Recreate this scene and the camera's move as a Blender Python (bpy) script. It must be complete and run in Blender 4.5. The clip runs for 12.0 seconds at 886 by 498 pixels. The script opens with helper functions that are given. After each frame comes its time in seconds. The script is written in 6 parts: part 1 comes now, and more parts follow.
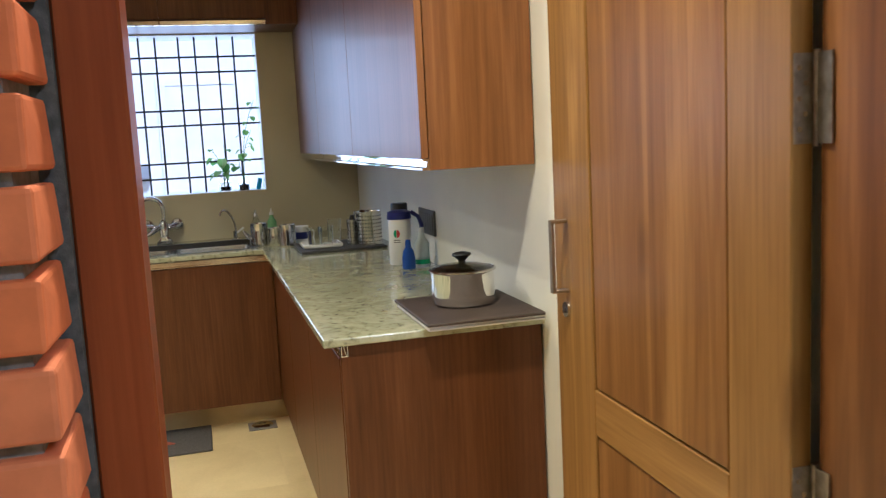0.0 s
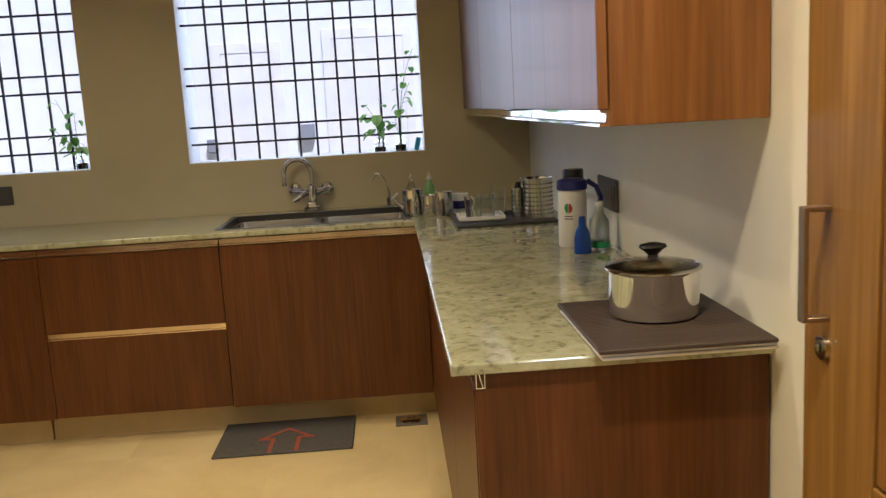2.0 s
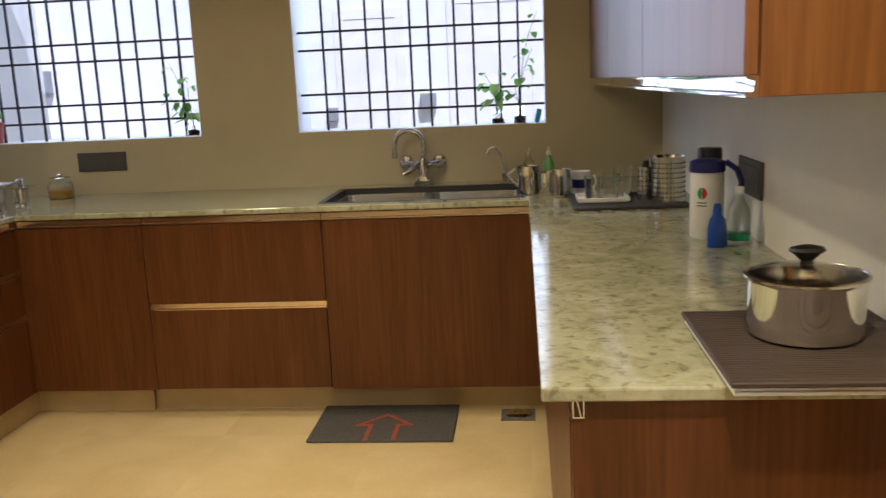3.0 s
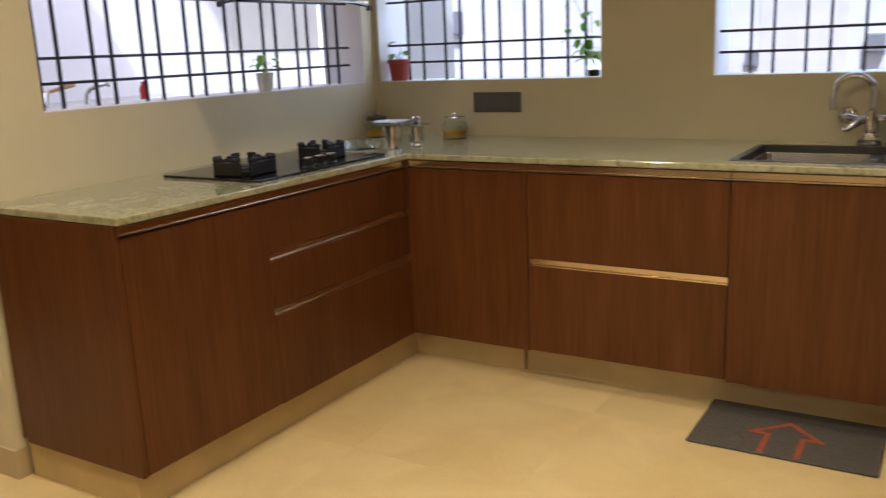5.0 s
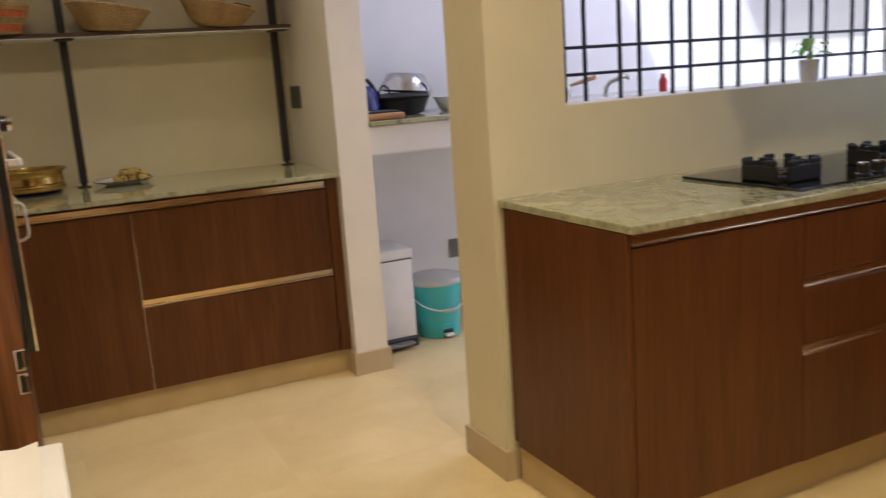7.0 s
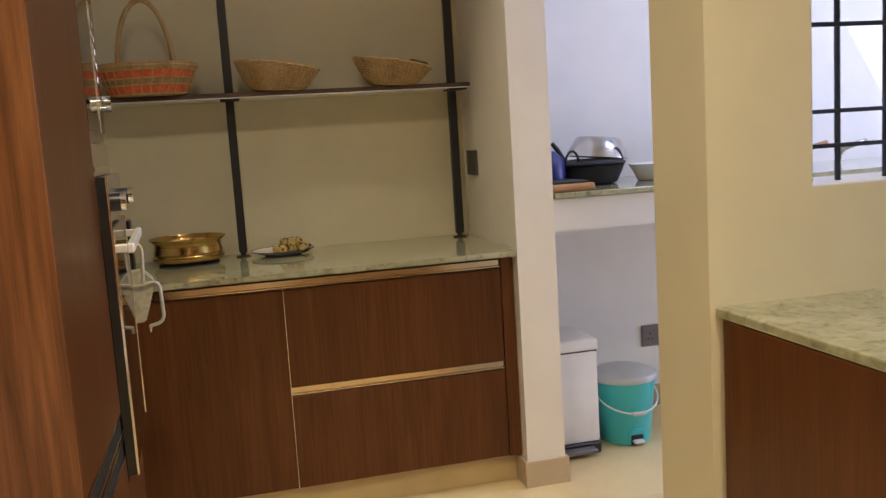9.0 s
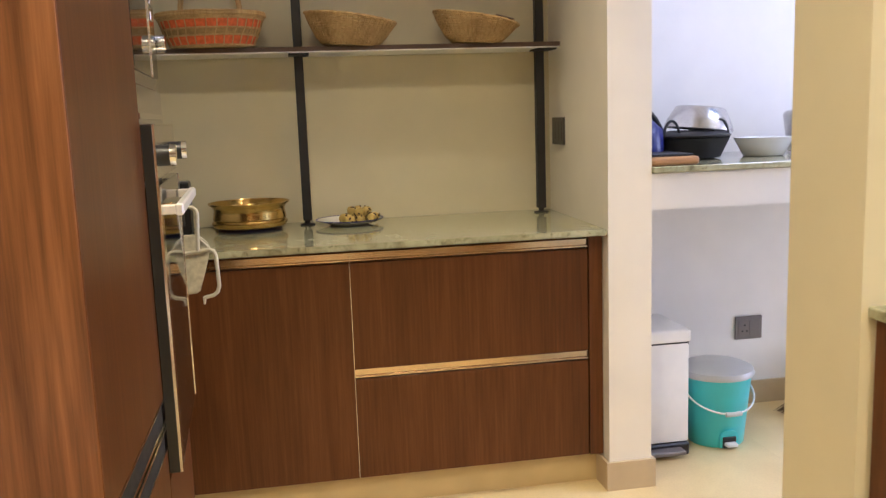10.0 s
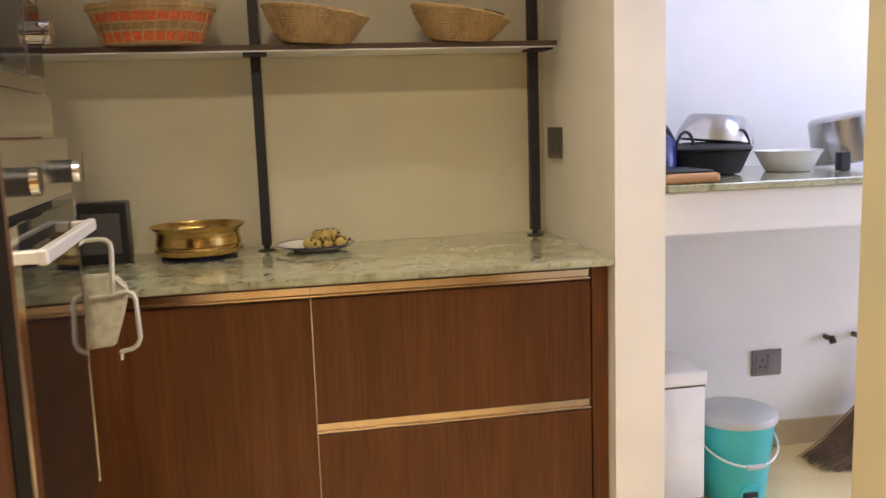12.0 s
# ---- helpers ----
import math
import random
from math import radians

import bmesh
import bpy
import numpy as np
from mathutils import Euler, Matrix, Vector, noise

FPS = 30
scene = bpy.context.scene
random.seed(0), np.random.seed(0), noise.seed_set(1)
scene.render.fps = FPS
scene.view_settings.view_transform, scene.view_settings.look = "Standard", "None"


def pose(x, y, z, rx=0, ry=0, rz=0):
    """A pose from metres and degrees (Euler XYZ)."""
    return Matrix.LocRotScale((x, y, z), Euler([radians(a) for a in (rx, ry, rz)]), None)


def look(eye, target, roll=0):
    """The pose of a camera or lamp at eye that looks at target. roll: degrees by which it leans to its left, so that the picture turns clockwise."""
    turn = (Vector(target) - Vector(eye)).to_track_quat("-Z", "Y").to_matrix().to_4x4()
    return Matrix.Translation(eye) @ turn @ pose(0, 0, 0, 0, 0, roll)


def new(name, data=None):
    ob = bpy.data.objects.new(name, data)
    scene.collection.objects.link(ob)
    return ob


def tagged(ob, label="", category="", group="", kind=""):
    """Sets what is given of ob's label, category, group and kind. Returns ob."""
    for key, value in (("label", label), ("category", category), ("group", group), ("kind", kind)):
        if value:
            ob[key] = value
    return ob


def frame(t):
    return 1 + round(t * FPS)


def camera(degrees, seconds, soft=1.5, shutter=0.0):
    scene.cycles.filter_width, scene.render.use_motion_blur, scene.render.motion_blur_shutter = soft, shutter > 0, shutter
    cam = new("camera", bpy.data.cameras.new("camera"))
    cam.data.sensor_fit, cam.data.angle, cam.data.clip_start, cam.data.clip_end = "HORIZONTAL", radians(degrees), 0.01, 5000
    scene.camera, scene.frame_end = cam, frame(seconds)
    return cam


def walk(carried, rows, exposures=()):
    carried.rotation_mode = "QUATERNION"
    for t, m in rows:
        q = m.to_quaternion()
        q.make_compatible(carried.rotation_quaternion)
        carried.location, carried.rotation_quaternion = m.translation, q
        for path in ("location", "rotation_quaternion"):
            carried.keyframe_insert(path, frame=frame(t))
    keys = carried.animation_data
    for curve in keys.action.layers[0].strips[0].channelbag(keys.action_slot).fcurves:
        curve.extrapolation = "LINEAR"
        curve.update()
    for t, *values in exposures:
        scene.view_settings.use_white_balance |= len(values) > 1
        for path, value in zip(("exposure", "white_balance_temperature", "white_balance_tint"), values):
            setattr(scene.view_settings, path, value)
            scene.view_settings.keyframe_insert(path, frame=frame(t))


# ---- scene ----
cam = camera(54.3, 12.0, 1.3, 0.35)
PATH = [
    (0, (0.157, 0.178, 1.373), (0.689, 2.089, 1.112), -2.9),
    (0.5, (0.189, 0.362, 1.37), (0.664, 2.284, 1.087), -3.8),
    (1, (0.307, 0.529, 1.362), (0.575, 2.492, 1.088), -3.5),
    (1.5, (0.343, 0.646, 1.353), (0.488, 2.619, 1.06), -3.2),
    (2, (0.341, 0.816, 1.339), (0.451, 2.786, 1.01), -3.2),
    (2.5, (0.396, 0.965, 1.327), (0.379, 2.932, 0.967), -3.0),
    (2.7, (0.416, 1.018, 1.327), (0.32, 2.982, 0.96), -2.8),
    (4.3, (0.302, 1.409, 1.28), (-0.294, 3.264, 0.831), -2.3),
    (4.5, (0.297, 1.45, 1.276), (-0.428, 3.258, 0.821), -2.3),
    (5, (0.261, 1.524, 1.274), (-0.758, 3.184, 0.821), -2.4),
    (5.5, (0.147, 1.591, 1.249), (-1.047, 3.137, 0.819), -2.6),
    (6, (0.041, 1.617, 1.253), (-1.33, 3.004, 0.811), -2.7),
    (6.5, (-0.027, 1.666, 1.25), (-1.59, 2.832, 0.806), -3.3),
    (7, (-0.07, 1.737, 1.25), (-1.833, 2.593, 0.848), -4.0),
    (7.5, (-0.153, 1.743, 1.247), (-1.988, 2.451, 0.887), -3.5),
    (9.3, (-0.608, 1.947, 1.288), (-2.547, 2.371, 1.045), -3.2),
    (9.5, (-0.651, 1.944, 1.272), (-2.598, 2.331, 1.025), -2.8),
    (10, (-0.828, 1.933, 1.249), (-2.775, 2.272, 0.946), -2.0),
    (10.5, (-0.946, 1.912, 1.248), (-2.88, 2.269, 0.884), -1.1),
    (11, (-1.041, 1.921, 1.24), (-2.977, 2.25, 0.863), -1.2),
    (11.5, (-1.134, 1.979, 1.244), (-3.082, 2.277, 0.904), -1.8),
    (12, (-1.229, 2.029, 1.253), (-3.174, 2.398, 0.967), -1.9),
]
walk(cam, [(t, look(eye, target, roll)) for t, eye, target, roll in PATH],
     [(0.0, 0.38, 4650, 9), (0.5, 0.36, 4480, 7), (1.0, 0.42, 4750, 9), (1.5, 0.15, 5050, 10), (2.0, 0.06, 5450, 11), (2.5, 0.12, 5350, 11), (5.5, 0.14, 5400, 13), (7.5, 0.1, 5350, 13), (9.5, 0.48, 5200, 12), (10.0, 0.86, 5150, 12), (11.0, 0.86, 5150, 12), (12.0, 0.86, 5200, 13)])

# ---------------------------------------------------------------- light
world = bpy.data.worlds.new("sky")
scene.world = world
world.use_nodes = True
sky = world.node_tree.nodes.new("ShaderNodeTexSky")
sky.sky_type, sky.sun_disc = "NISHITA", False
sky.sun_elevation, sky.sun_rotation = radians(56), radians(155)
back = world.node_tree.nodes["Background"]
back.inputs["Strength"].default_value = 0.14
world.node_tree.links.new(sky.outputs["Color"], back.inputs["Color"])

sun = new("sun", bpy.data.lights.new("sun", "SUN"))
sun.data.energy, sun.data.angle, sun.data.color = 4.5, radians(0.6), (1.0, 0.97, 0.93)
sun.matrix_world = look((2.3, -5.0, 8.0), (0, 0, 0))


def area_lamp(name, eye, target, sx, sy, watts, colour, spread=180):
    ob = new(name, bpy.data.lights.new(name, "AREA"))
    ob.data.shape, ob.data.size, ob.data.size_y = "RECTANGLE", sx, sy
    ob.data.energy, ob.data.color = watts, colour
    ob.data.spread = radians(spread)
    ob.matrix_world = look(eye, target)
    return ob


WARM = (1.0, 0.75, 0.42)
DAY = (0.80, 0.88, 1.0)
CEIL = 2.72
for lx, ly, watts, spread in ((-1.55, 1.86, 15, 170), (-0.72, 2.7, 16.5, 138), (-0.3, 3.85, 3.5, 80), (0.45, 1.55, 19, 125), (-3.12, 2.38, 2.9, 86)):
    area_lamp("lamp_light", (lx, ly, CEIL - 0.035), (lx, ly, 0), 0.10, 0.10, watts, WARM, spread)
area_lamp("lamp_light", (1.3, -0.9, CEIL - 0.035), (1.3, -0.9, 0), 0.3, 0.3, 34, (1.0, 0.96, 0.88))
area_lamp("window_light", (-0.05, 5.32, 1.56), (-0.05, 4.0, 1.3), 1.1, 0.8, 4, DAY)
area_lamp("window_light", (-1.64, 5.32, 1.56), (-1.64, 4.0, 1.3), 1.1, 0.8, 4, DAY)
# Added overhead fill for the work area, through an invented roof opening.
area_lamp("work_area_top_fill", (-2.98, 4.55, 2.66), (-3.05, 4.2, 0), 0.7, 0.9, 11, (0.92, 0.86, 1.0))

# Added side fill behind the invented opening in the unseen end wall.
area_lamp("work_area_side_fill", (-2.92, 6.1, 1.15), (-3.25, 3.5, 0.5), 0.8, 1.9, 22, (0.93, 0.85, 1.0))

# ---------------------------------------------------------------- materials


def mat_base(name):
    m = bpy.data.materials.new(name)
    m.use_nodes = True
    nt = m.node_tree
    return m, nt, nt.nodes["Principled BSDF"]


def nd(nt, kind, **sets):
    n = nt.nodes.new(kind)
    for k, v in sets.items():
        n.inputs[k.replace("_", " ")].default_value = v
    return n


def coords(nt, scale, jitter=True):
    tc = nt.nodes.new("ShaderNodeTexCoord")
    mp = nt.nodes.new("ShaderNodeMapping")
    mp.inputs["Scale"].default_value = scale
    nt.links.new(tc.outputs["Object"], mp.inputs["Vector"])
    if jitter:
        info = nt.nodes.new("ShaderNodeObjectInfo")
        mul = nt.nodes.new("ShaderNodeVectorMath")
        mul.operation = "SCALE"
        mul.inputs[0].default_value = (7.3, 5.1, 3.7)
        nt.links.new(info.outputs["Random"], mul.inputs["Scale"])
        nt.links.new(mul.outputs[0], mp.inputs["Location"])
    return mp.outputs["Vector"]


def ramp(nt, fac, stops):
    r = nt.nodes.new("ShaderNodeValToRGB")
    els = r.color_ramp.elements
    while len(els) < len(stops):
        els.new(0.5)
    for e, (p, c) in zip(els, stops):
        e.position, e.color = p, (*c, 1.0)
    nt.links.new(fac, r.inputs["Fac"])
    return r.outputs["Color"]


def bump(nt, b, fac, strength, dist=0.001):
    n = nt.nodes.new("ShaderNodeBump")
    n.inputs["Strength"].default_value, n.inputs["Distance"].default_value = strength, dist
    nt.links.new(fac, n.inputs["Height"])
    nt.links.new(n.outputs["Normal"], b.inputs["Normal"])


def mixc(nt, fac, a, b, mode="MIX"):
    n = nt.nodes.new("ShaderNodeMix")
    n.data_type, n.blend_type = "RGBA", mode
    for sock, v in ((n.inputs[0], fac), (n.inputs[6], a), (n.inputs[7], b)):
        if isinstance(v, (int, float)):
            sock.default_value = v
        elif isinstance(v, tuple):
            sock.default_value = (*v, 1.0)
        else:
            nt.links.new(v, sock)
    return n.outputs[2]


def plain(name, colour, rough=0.5, metal=0.0, vary=0.08, scale=14.0, relief=0.0, coat=0.0):
    """A painted, moulded or metal surface with slight uneven tone and gloss."""
    m, nt, b = mat_base(name)
    vec = coords(nt, (1, 1, 1))
    n1 = nd(nt, "ShaderNodeTexNoise", Scale=scale, Detail=4.0)
    nt.links.new(vec, n1.inputs["Vector"])
    lo = tuple(c * (1 - vary) for c in colour)
    hi = tuple(min(1, c * (1 + vary)) for c in colour)
    nt.links.new(ramp(nt, n1.outputs["Fac"], [(0.3, lo), (0.7, hi)]), b.inputs["Base Color"])
    n2 = nd(nt, "ShaderNodeTexNoise", Scale=scale * 7, Detail=3.0)
    nt.links.new(vec, n2.inputs["Vector"])
    rr = nd(nt, "ShaderNodeMapRange", To_Min=max(0.02, rough * 0.85), To_Max=min(1, rough * 1.15))
    nt.links.new(n2.outputs["Fac"], rr.inputs["Value"])
    nt.links.new(rr.outputs["Result"], b.inputs["Roughness"])
    b.inputs["Metallic"].default_value = metal
    b.inputs["Coat Weight"].default_value = coat
    if relief:
        bump(nt, b, n2.outputs["Fac"], relief)
    if name == "polished_pot_steel":
        tg = nt.nodes.new("ShaderNodeTangent")
        tg.direction_type, tg.axis = "RADIAL", "Z"
        nt.links.new(tg.outputs["Tangent"], b.inputs["Tangent"])
    return m


def wood(name, dark, mid, light, scale, rough, coat=0.0, axis=2, fig=1.0, cont=(0.3, 0.5, 0.72), spec=0.5):
    """Streaky wood or wood-print laminate; axis is the way the grain runs."""
    m, nt, b = mat_base(name)
    s = [scale, scale, scale]
    s[axis] = scale * 0.035
    fine = nd(nt, "ShaderNodeTexNoise", Scale=1.0, Detail=6.0, Roughness=0.65)
    nt.links.new(coords(nt, tuple(s)), fine.inputs["Vector"])
    s2 = [scale * 0.13] * 3
    s2[axis] = scale * 0.013
    broad = nd(nt, "ShaderNodeTexNoise", Scale=1.0, Detail=3.0, Distortion=0.6 * fig)
    nt.links.new(coords(nt, tuple(s2)), broad.inputs["Vector"])
    mix = nt.nodes.new("ShaderNodeMix")
    mix.inputs[0].default_value = 0.42
    nt.links.new(fine.outputs["Fac"], mix.inputs[2])
    nt.links.new(broad.outputs["Fac"], mix.inputs[3])
    col = ramp(nt, mix.outputs[0], [(cont[0], dark), (cont[1], mid), (cont[2], light)])
    nt.links.new(col, b.inputs["Base Color"])
    b.inputs["Roughness"].default_value = rough
    b.inputs["Specular IOR Level"].default_value = spec
    b.inputs["Coat Weight"].default_value = coat
    b.inputs["Coat Roughness"].default_value = 0.12
    bump(nt, b, fine.outputs["Fac"], 0.12, 0.0006)
    return m


def teak_mat(name, dark, mid, light, axis=2):
    """Varnished timber: soft broad figure, fine pores and a few dark knots."""
    m, nt, b = mat_base(name)
    broad = nd(nt, "ShaderNodeTexNoise", Scale=1.0, Detail=4.0, Roughness=0.55, Distortion=1.4)
    along = lambda s, k: tuple(k if i == axis else s for i in range(3))
    nt.links.new(coords(nt, along(11, 0.75)), broad.inputs["Vector"])
    fine = nd(nt, "ShaderNodeTexNoise", Scale=1.0, Detail=5.0, Roughness=0.6)
    nt.links.new(coords(nt, along(110, 3.2)), fine.inputs["Vector"])
    knot = nd(nt, "ShaderNodeTexVoronoi", Scale=1.0)
    nt.links.new(coords(nt, along(5.2, 2.1)), knot.inputs["Vector"])
    col = ramp(nt, broad.outputs["Fac"], [(0.30, dark), (0.5, mid), (0.70, light)])
    pores = ramp(nt, fine.outputs["Fac"], [(0.34, (0.74, 0.70, 0.66)), (0.55, (1, 1, 1))])
    col = mixc(nt, 0.6, col, pores, "MULTIPLY")
    spots = ramp(nt, knot.outputs["Distance"], [(0.05, (0.42, 0.36, 0.30)), (0.17, (1, 1, 1))])
    col = mixc(nt, 0.55, col, spots, "MULTIPLY")
    nt.links.new(col, b.inputs["Base Color"])
    b.inputs["Roughness"].default_value = 0.38
    b.inputs["Specular IOR Level"].default_value = 0.32
    b.inputs["Coat Weight"].default_value = 0.07
    b.inputs["Coat Roughness"].default_value = 0.15
    bump(nt, b, fine.outputs["Fac"], 0.10, 0.0006)
    return m


def granite_mat(name):
    m, nt, b = mat_base(name)
    vec = coords(nt, (1, 1, 1), False)
    cloud = nd(nt, "ShaderNodeTexNoise", Scale=11.0, Detail=7.0, Roughness=0.62, Distortion=0.9)
    speck = nd(nt, "ShaderNodeTexNoise", Scale=46.0, Detail=4.0, Roughness=0.55, Distortion=0.5)
    dots = nd(nt, "ShaderNodeTexVoronoi", Scale=95.0)
    for n in (cloud, speck, dots):
        nt.links.new(vec, n.inputs["Vector"])
    base = ramp(nt, cloud.outputs["Fac"], [(0.3, (0.275, 0.268, 0.158)), (0.46, (0.385, 0.383, 0.245)), (0.68, (0.495, 0.493, 0.338))])
    spots = ramp(nt, speck.outputs["Fac"], [(0.33, (0.16, 0.14, 0.09)), (0.40, (0.70, 0.68, 0.58)), (0.5, (1, 1, 1))])
    col = mixc(nt, 0.5, base, spots, "MULTIPLY")
    d = ramp(nt, dots.outputs["Distance"], [(0.0, (0.8, 0.8, 0.74)), (0.5, (1, 1, 1))])
    col = mixc(nt, 0.5, col, d, "MULTIPLY")
    nt.links.new(col, b.inputs["Base Color"])
    b.inputs["Roughness"].default_value = 0.11
    b.inputs["Coat Weight"].default_value = 0.3
    b.inputs["Coat Roughness"].default_value = 0.05
    return m


def glass_mat(name, colour=(0.95, 0.98, 0.97), rough=0.02, ior=1.45):
    m, nt, b = mat_base(name)
    b.inputs["Base Color"].default_value = (*colour, 1)
    b.inputs["Roughness"].default_value, b.inputs["IOR"].default_value = rough, ior
    b.inputs["Transmission Weight"].default_value = 1.0
    return m


def floor_mat(name):
    m, nt, b = mat_base(name)
    vec = coords(nt, (1, 1, 1))
    n1 = nd(nt, "ShaderNodeTexNoise", Scale=3.0, Detail=6.0, Roughness=0.6, Distortion=0.5)
    n2 = nd(nt, "ShaderNodeTexNoise", Scale=160.0, Detail=2.0)
    for n in (n1, n2):
        nt.links.new(vec, n.inputs["Vector"])
    c1 = ramp(nt, n1.outputs["Fac"], [(0.3, (0.70, 0.55, 0.27)), (0.7, (0.83, 0.68, 0.372))])
    c2 = ramp(nt, n2.outputs["Fac"], [(0.3, (0.9, 0.9, 0.88)), (0.6, (1, 1, 1))])
    nt.links.new(mixc(nt, 0.6, c1, c2, "MULTIPLY"), b.inputs["Base Color"])
    rr = nd(nt, "ShaderNodeMapRange", To_Min=0.24, To_Max=0.38)
    nt.links.new(n1.outputs["Fac"], rr.inputs["Value"])
    nt.links.new(rr.outputs["Result"], b.inputs["Roughness"])
    return m


# Room cream in its dim tone: the window wall's shade is in the colour.
WALL = plain("shaded_cream_paint", (0.51, 0.46, 0.305), 0.6, vary=0.03, scale=5, relief=0.06)
WHITE = plain("white_paint", (0.80, 0.79, 0.78), 0.6, vary=0.03, scale=5, relief=0.06)
# Cream lightened for the hob wall, its stronger lighting put into the colour.
HOBW = plain("hob_wall_lit_cream", (0.74, 0.68, 0.48), 0.6, vary=0.03, scale=5, relief=0.06)
# Same cream raised for the brighter light falling on the east wall.
EASTM = plain("lit_cream_paint", (0.84, 0.83, 0.75), 0.6, vary=0.03, scale=5, relief=0.06)
# Alcove end of the back wall: warm lamplight is mixed into this tone.
ALCM = plain("alcove_lamplit_cream", (0.68, 0.63, 0.45), 0.6, vary=0.03, scale=5, relief=0.06)
# Pier tone lifted to carry the light on its faces.
PIERM = plain("lit_pier_cream", (0.84, 0.80, 0.72), 0.6, vary=0.03, scale=5, relief=0.06)
POTM = plain("polished_pot_steel", (0.86, 0.84, 0.80), 0.06, 1.0, vary=0.015, scale=12)
CEILM = plain("ceiling_paint", (0.80, 0.79, 0.75), 0.8, vary=0.02, scale=4)
OUTW = plain("outside_paint", (0.80, 0.775, 0.82), 0.8, vary=0.04, scale=3, relief=0.1)
OUTD = plain("outside_door_paint", (0.80, 0.75, 0.77), 0.6, vary=0.05, scale=5)
CONC = plain("yard_concrete", (0.42, 0.41, 0.39), 0.9, vary=0.15, scale=6, relief=0.3)
LAM = wood("walnut_laminate", (0.066, 0.022, 0.005), (0.106, 0.037, 0.009), (0.156, 0.058, 0.016), 110, 0.36, spec=0.3)
LAMG = wood("glossy_laminate", (0.10, 0.045, 0.030), (0.16, 0.075, 0.048), (0.22, 0.105, 0.068), 70, 0.42, coat=0.12)
LAMO = wood("amber_veneer", (0.13, 0.050, 0.012), (0.225, 0.094, 0.025), (0.34, 0.155, 0.047), 60, 0.42, fig=2.0, spec=0.3)
TEAK = teak_mat("varnished_teak", (0.215, 0.108, 0.022), (0.30, 0.158, 0.036), (0.40, 0.225, 0.058))
TEAKR = teak_mat("varnished_teak_rail", (0.215, 0.108, 0.022), (0.30, 0.158, 0.036), (0.40, 0.225, 0.058), 1)
TEAKD = teak_mat("varnished_teak_panel", (0.155, 0.067, 0.014), (0.24, 0.112, 0.025), (0.34, 0.175, 0.045))
TEAKJ = teak_mat("brown_jamb_teak", (0.125, 0.047, 0.011), (0.19, 0.078, 0.019), (0.27, 0.12, 0.033))
JAMB = wood("red_stained_frame_wood", (0.13, 0.026, 0.006), (0.21, 0.048, 0.011), (0.29, 0.080, 0.019), 40, 0.42, coat=0.03, fig=2.0, spec=0.22)
TALLS = wood("tall_side_veneer", (0.080, 0.028, 0.008), (0.165, 0.065, 0.020), (0.275, 0.118, 0.041), 80, 0.38, fig=4.0, cont=(0.36, 0.5, 0.66), spec=0.35)
SINKM = plain("satin_sink_steel", (0.62, 0.60, 0.56), 0.24, 1.0, vary=0.06, scale=25)
WIREM = plain("pale_coated_wire", (0.52, 0.50, 0.40), 0.45, 0.2, vary=0.06, scale=25)
PALEST = plain("satin_pale_metal", (0.80, 0.78, 0.74), 0.45, 0.6, vary=0.04, scale=25)
GRANITE = granite_mat("green_white_granite")
FLOOR = floor_mat("beige_floor_tile")
GROUT = plain("floor_grout", (0.70, 0.56, 0.29), 0.6)
SKIRT = plain("beige_skirting_tile", (0.52, 0.42, 0.27), 0.35, vary=0.06, scale=8)
PLINTH = plain("polished_beige_plinth_tile", (0.58, 0.45, 0.22), 0.24, vary=0.08, scale=7)
ALU = plain("champagne_aluminium", (0.74, 0.61, 0.46), 0.17, 1.0, vary=0.05, scale=20)
ALUP = plain("pale_aluminium", (0.82, 0.80, 0.76), 0.16, 1.0, vary=0.05, scale=20)
MIRALU = plain("mirror_aluminium", (0.88, 0.87, 0.86), 0.05, 1.0, vary=0.04, scale=20)
# Near-black for the sink seal and for the shade on the stone's cut edge.
SEALSHADE = plain("sink_seal_and_shade", (0.03, 0.028, 0.024), 0.4, vary=0.2)
STEEL = plain("brushed_steel", (0.66, 0.64, 0.60), 0.2, 1.0, vary=0.06, scale=25)
CHROME = plain("chrome", (0.58, 0.58, 0.57), 0.08, 1.0, vary=0.04, scale=25)
IRON = plain("black_cast_iron", (0.009, 0.009, 0.010), 0.55, 0.0, vary=0.2, scale=40, relief=0.2)
BARM = plain("black_bar_paint", (0.012, 0.012, 0.016), 0.45, vary=0.15, scale=40)
BLACK = plain("black_plastic", (0.015, 0.015, 0.016), 0.35, vary=0.1, scale=30)
BLKGL = plain("black_glass", (0.008, 0.008, 0.009), 0.05, vary=0.1, scale=5)
GREYP = plain("grey_switch_plastic", (0.085, 0.08, 0.075), 0.4, vary=0.05)
WHITEP = plain("white_plastic", (0.80, 0.80, 0.80), 0.35, vary=0.03)
CERAM = plain("white_enamel", (0.82, 0.82, 0.82), 0.14, vary=0.03)
# Near-black fill standing for the shade in grooves and pull channels.
GAPSHADE = plain("gap_shade", (0.01, 0.009, 0.008), 0.8)
GLASS = glass_mat("clear_glass")
BRONZE = plain("satin_bronze", (0.36, 0.28, 0.20), 0.42, 1.0, vary=0.08, scale=20)

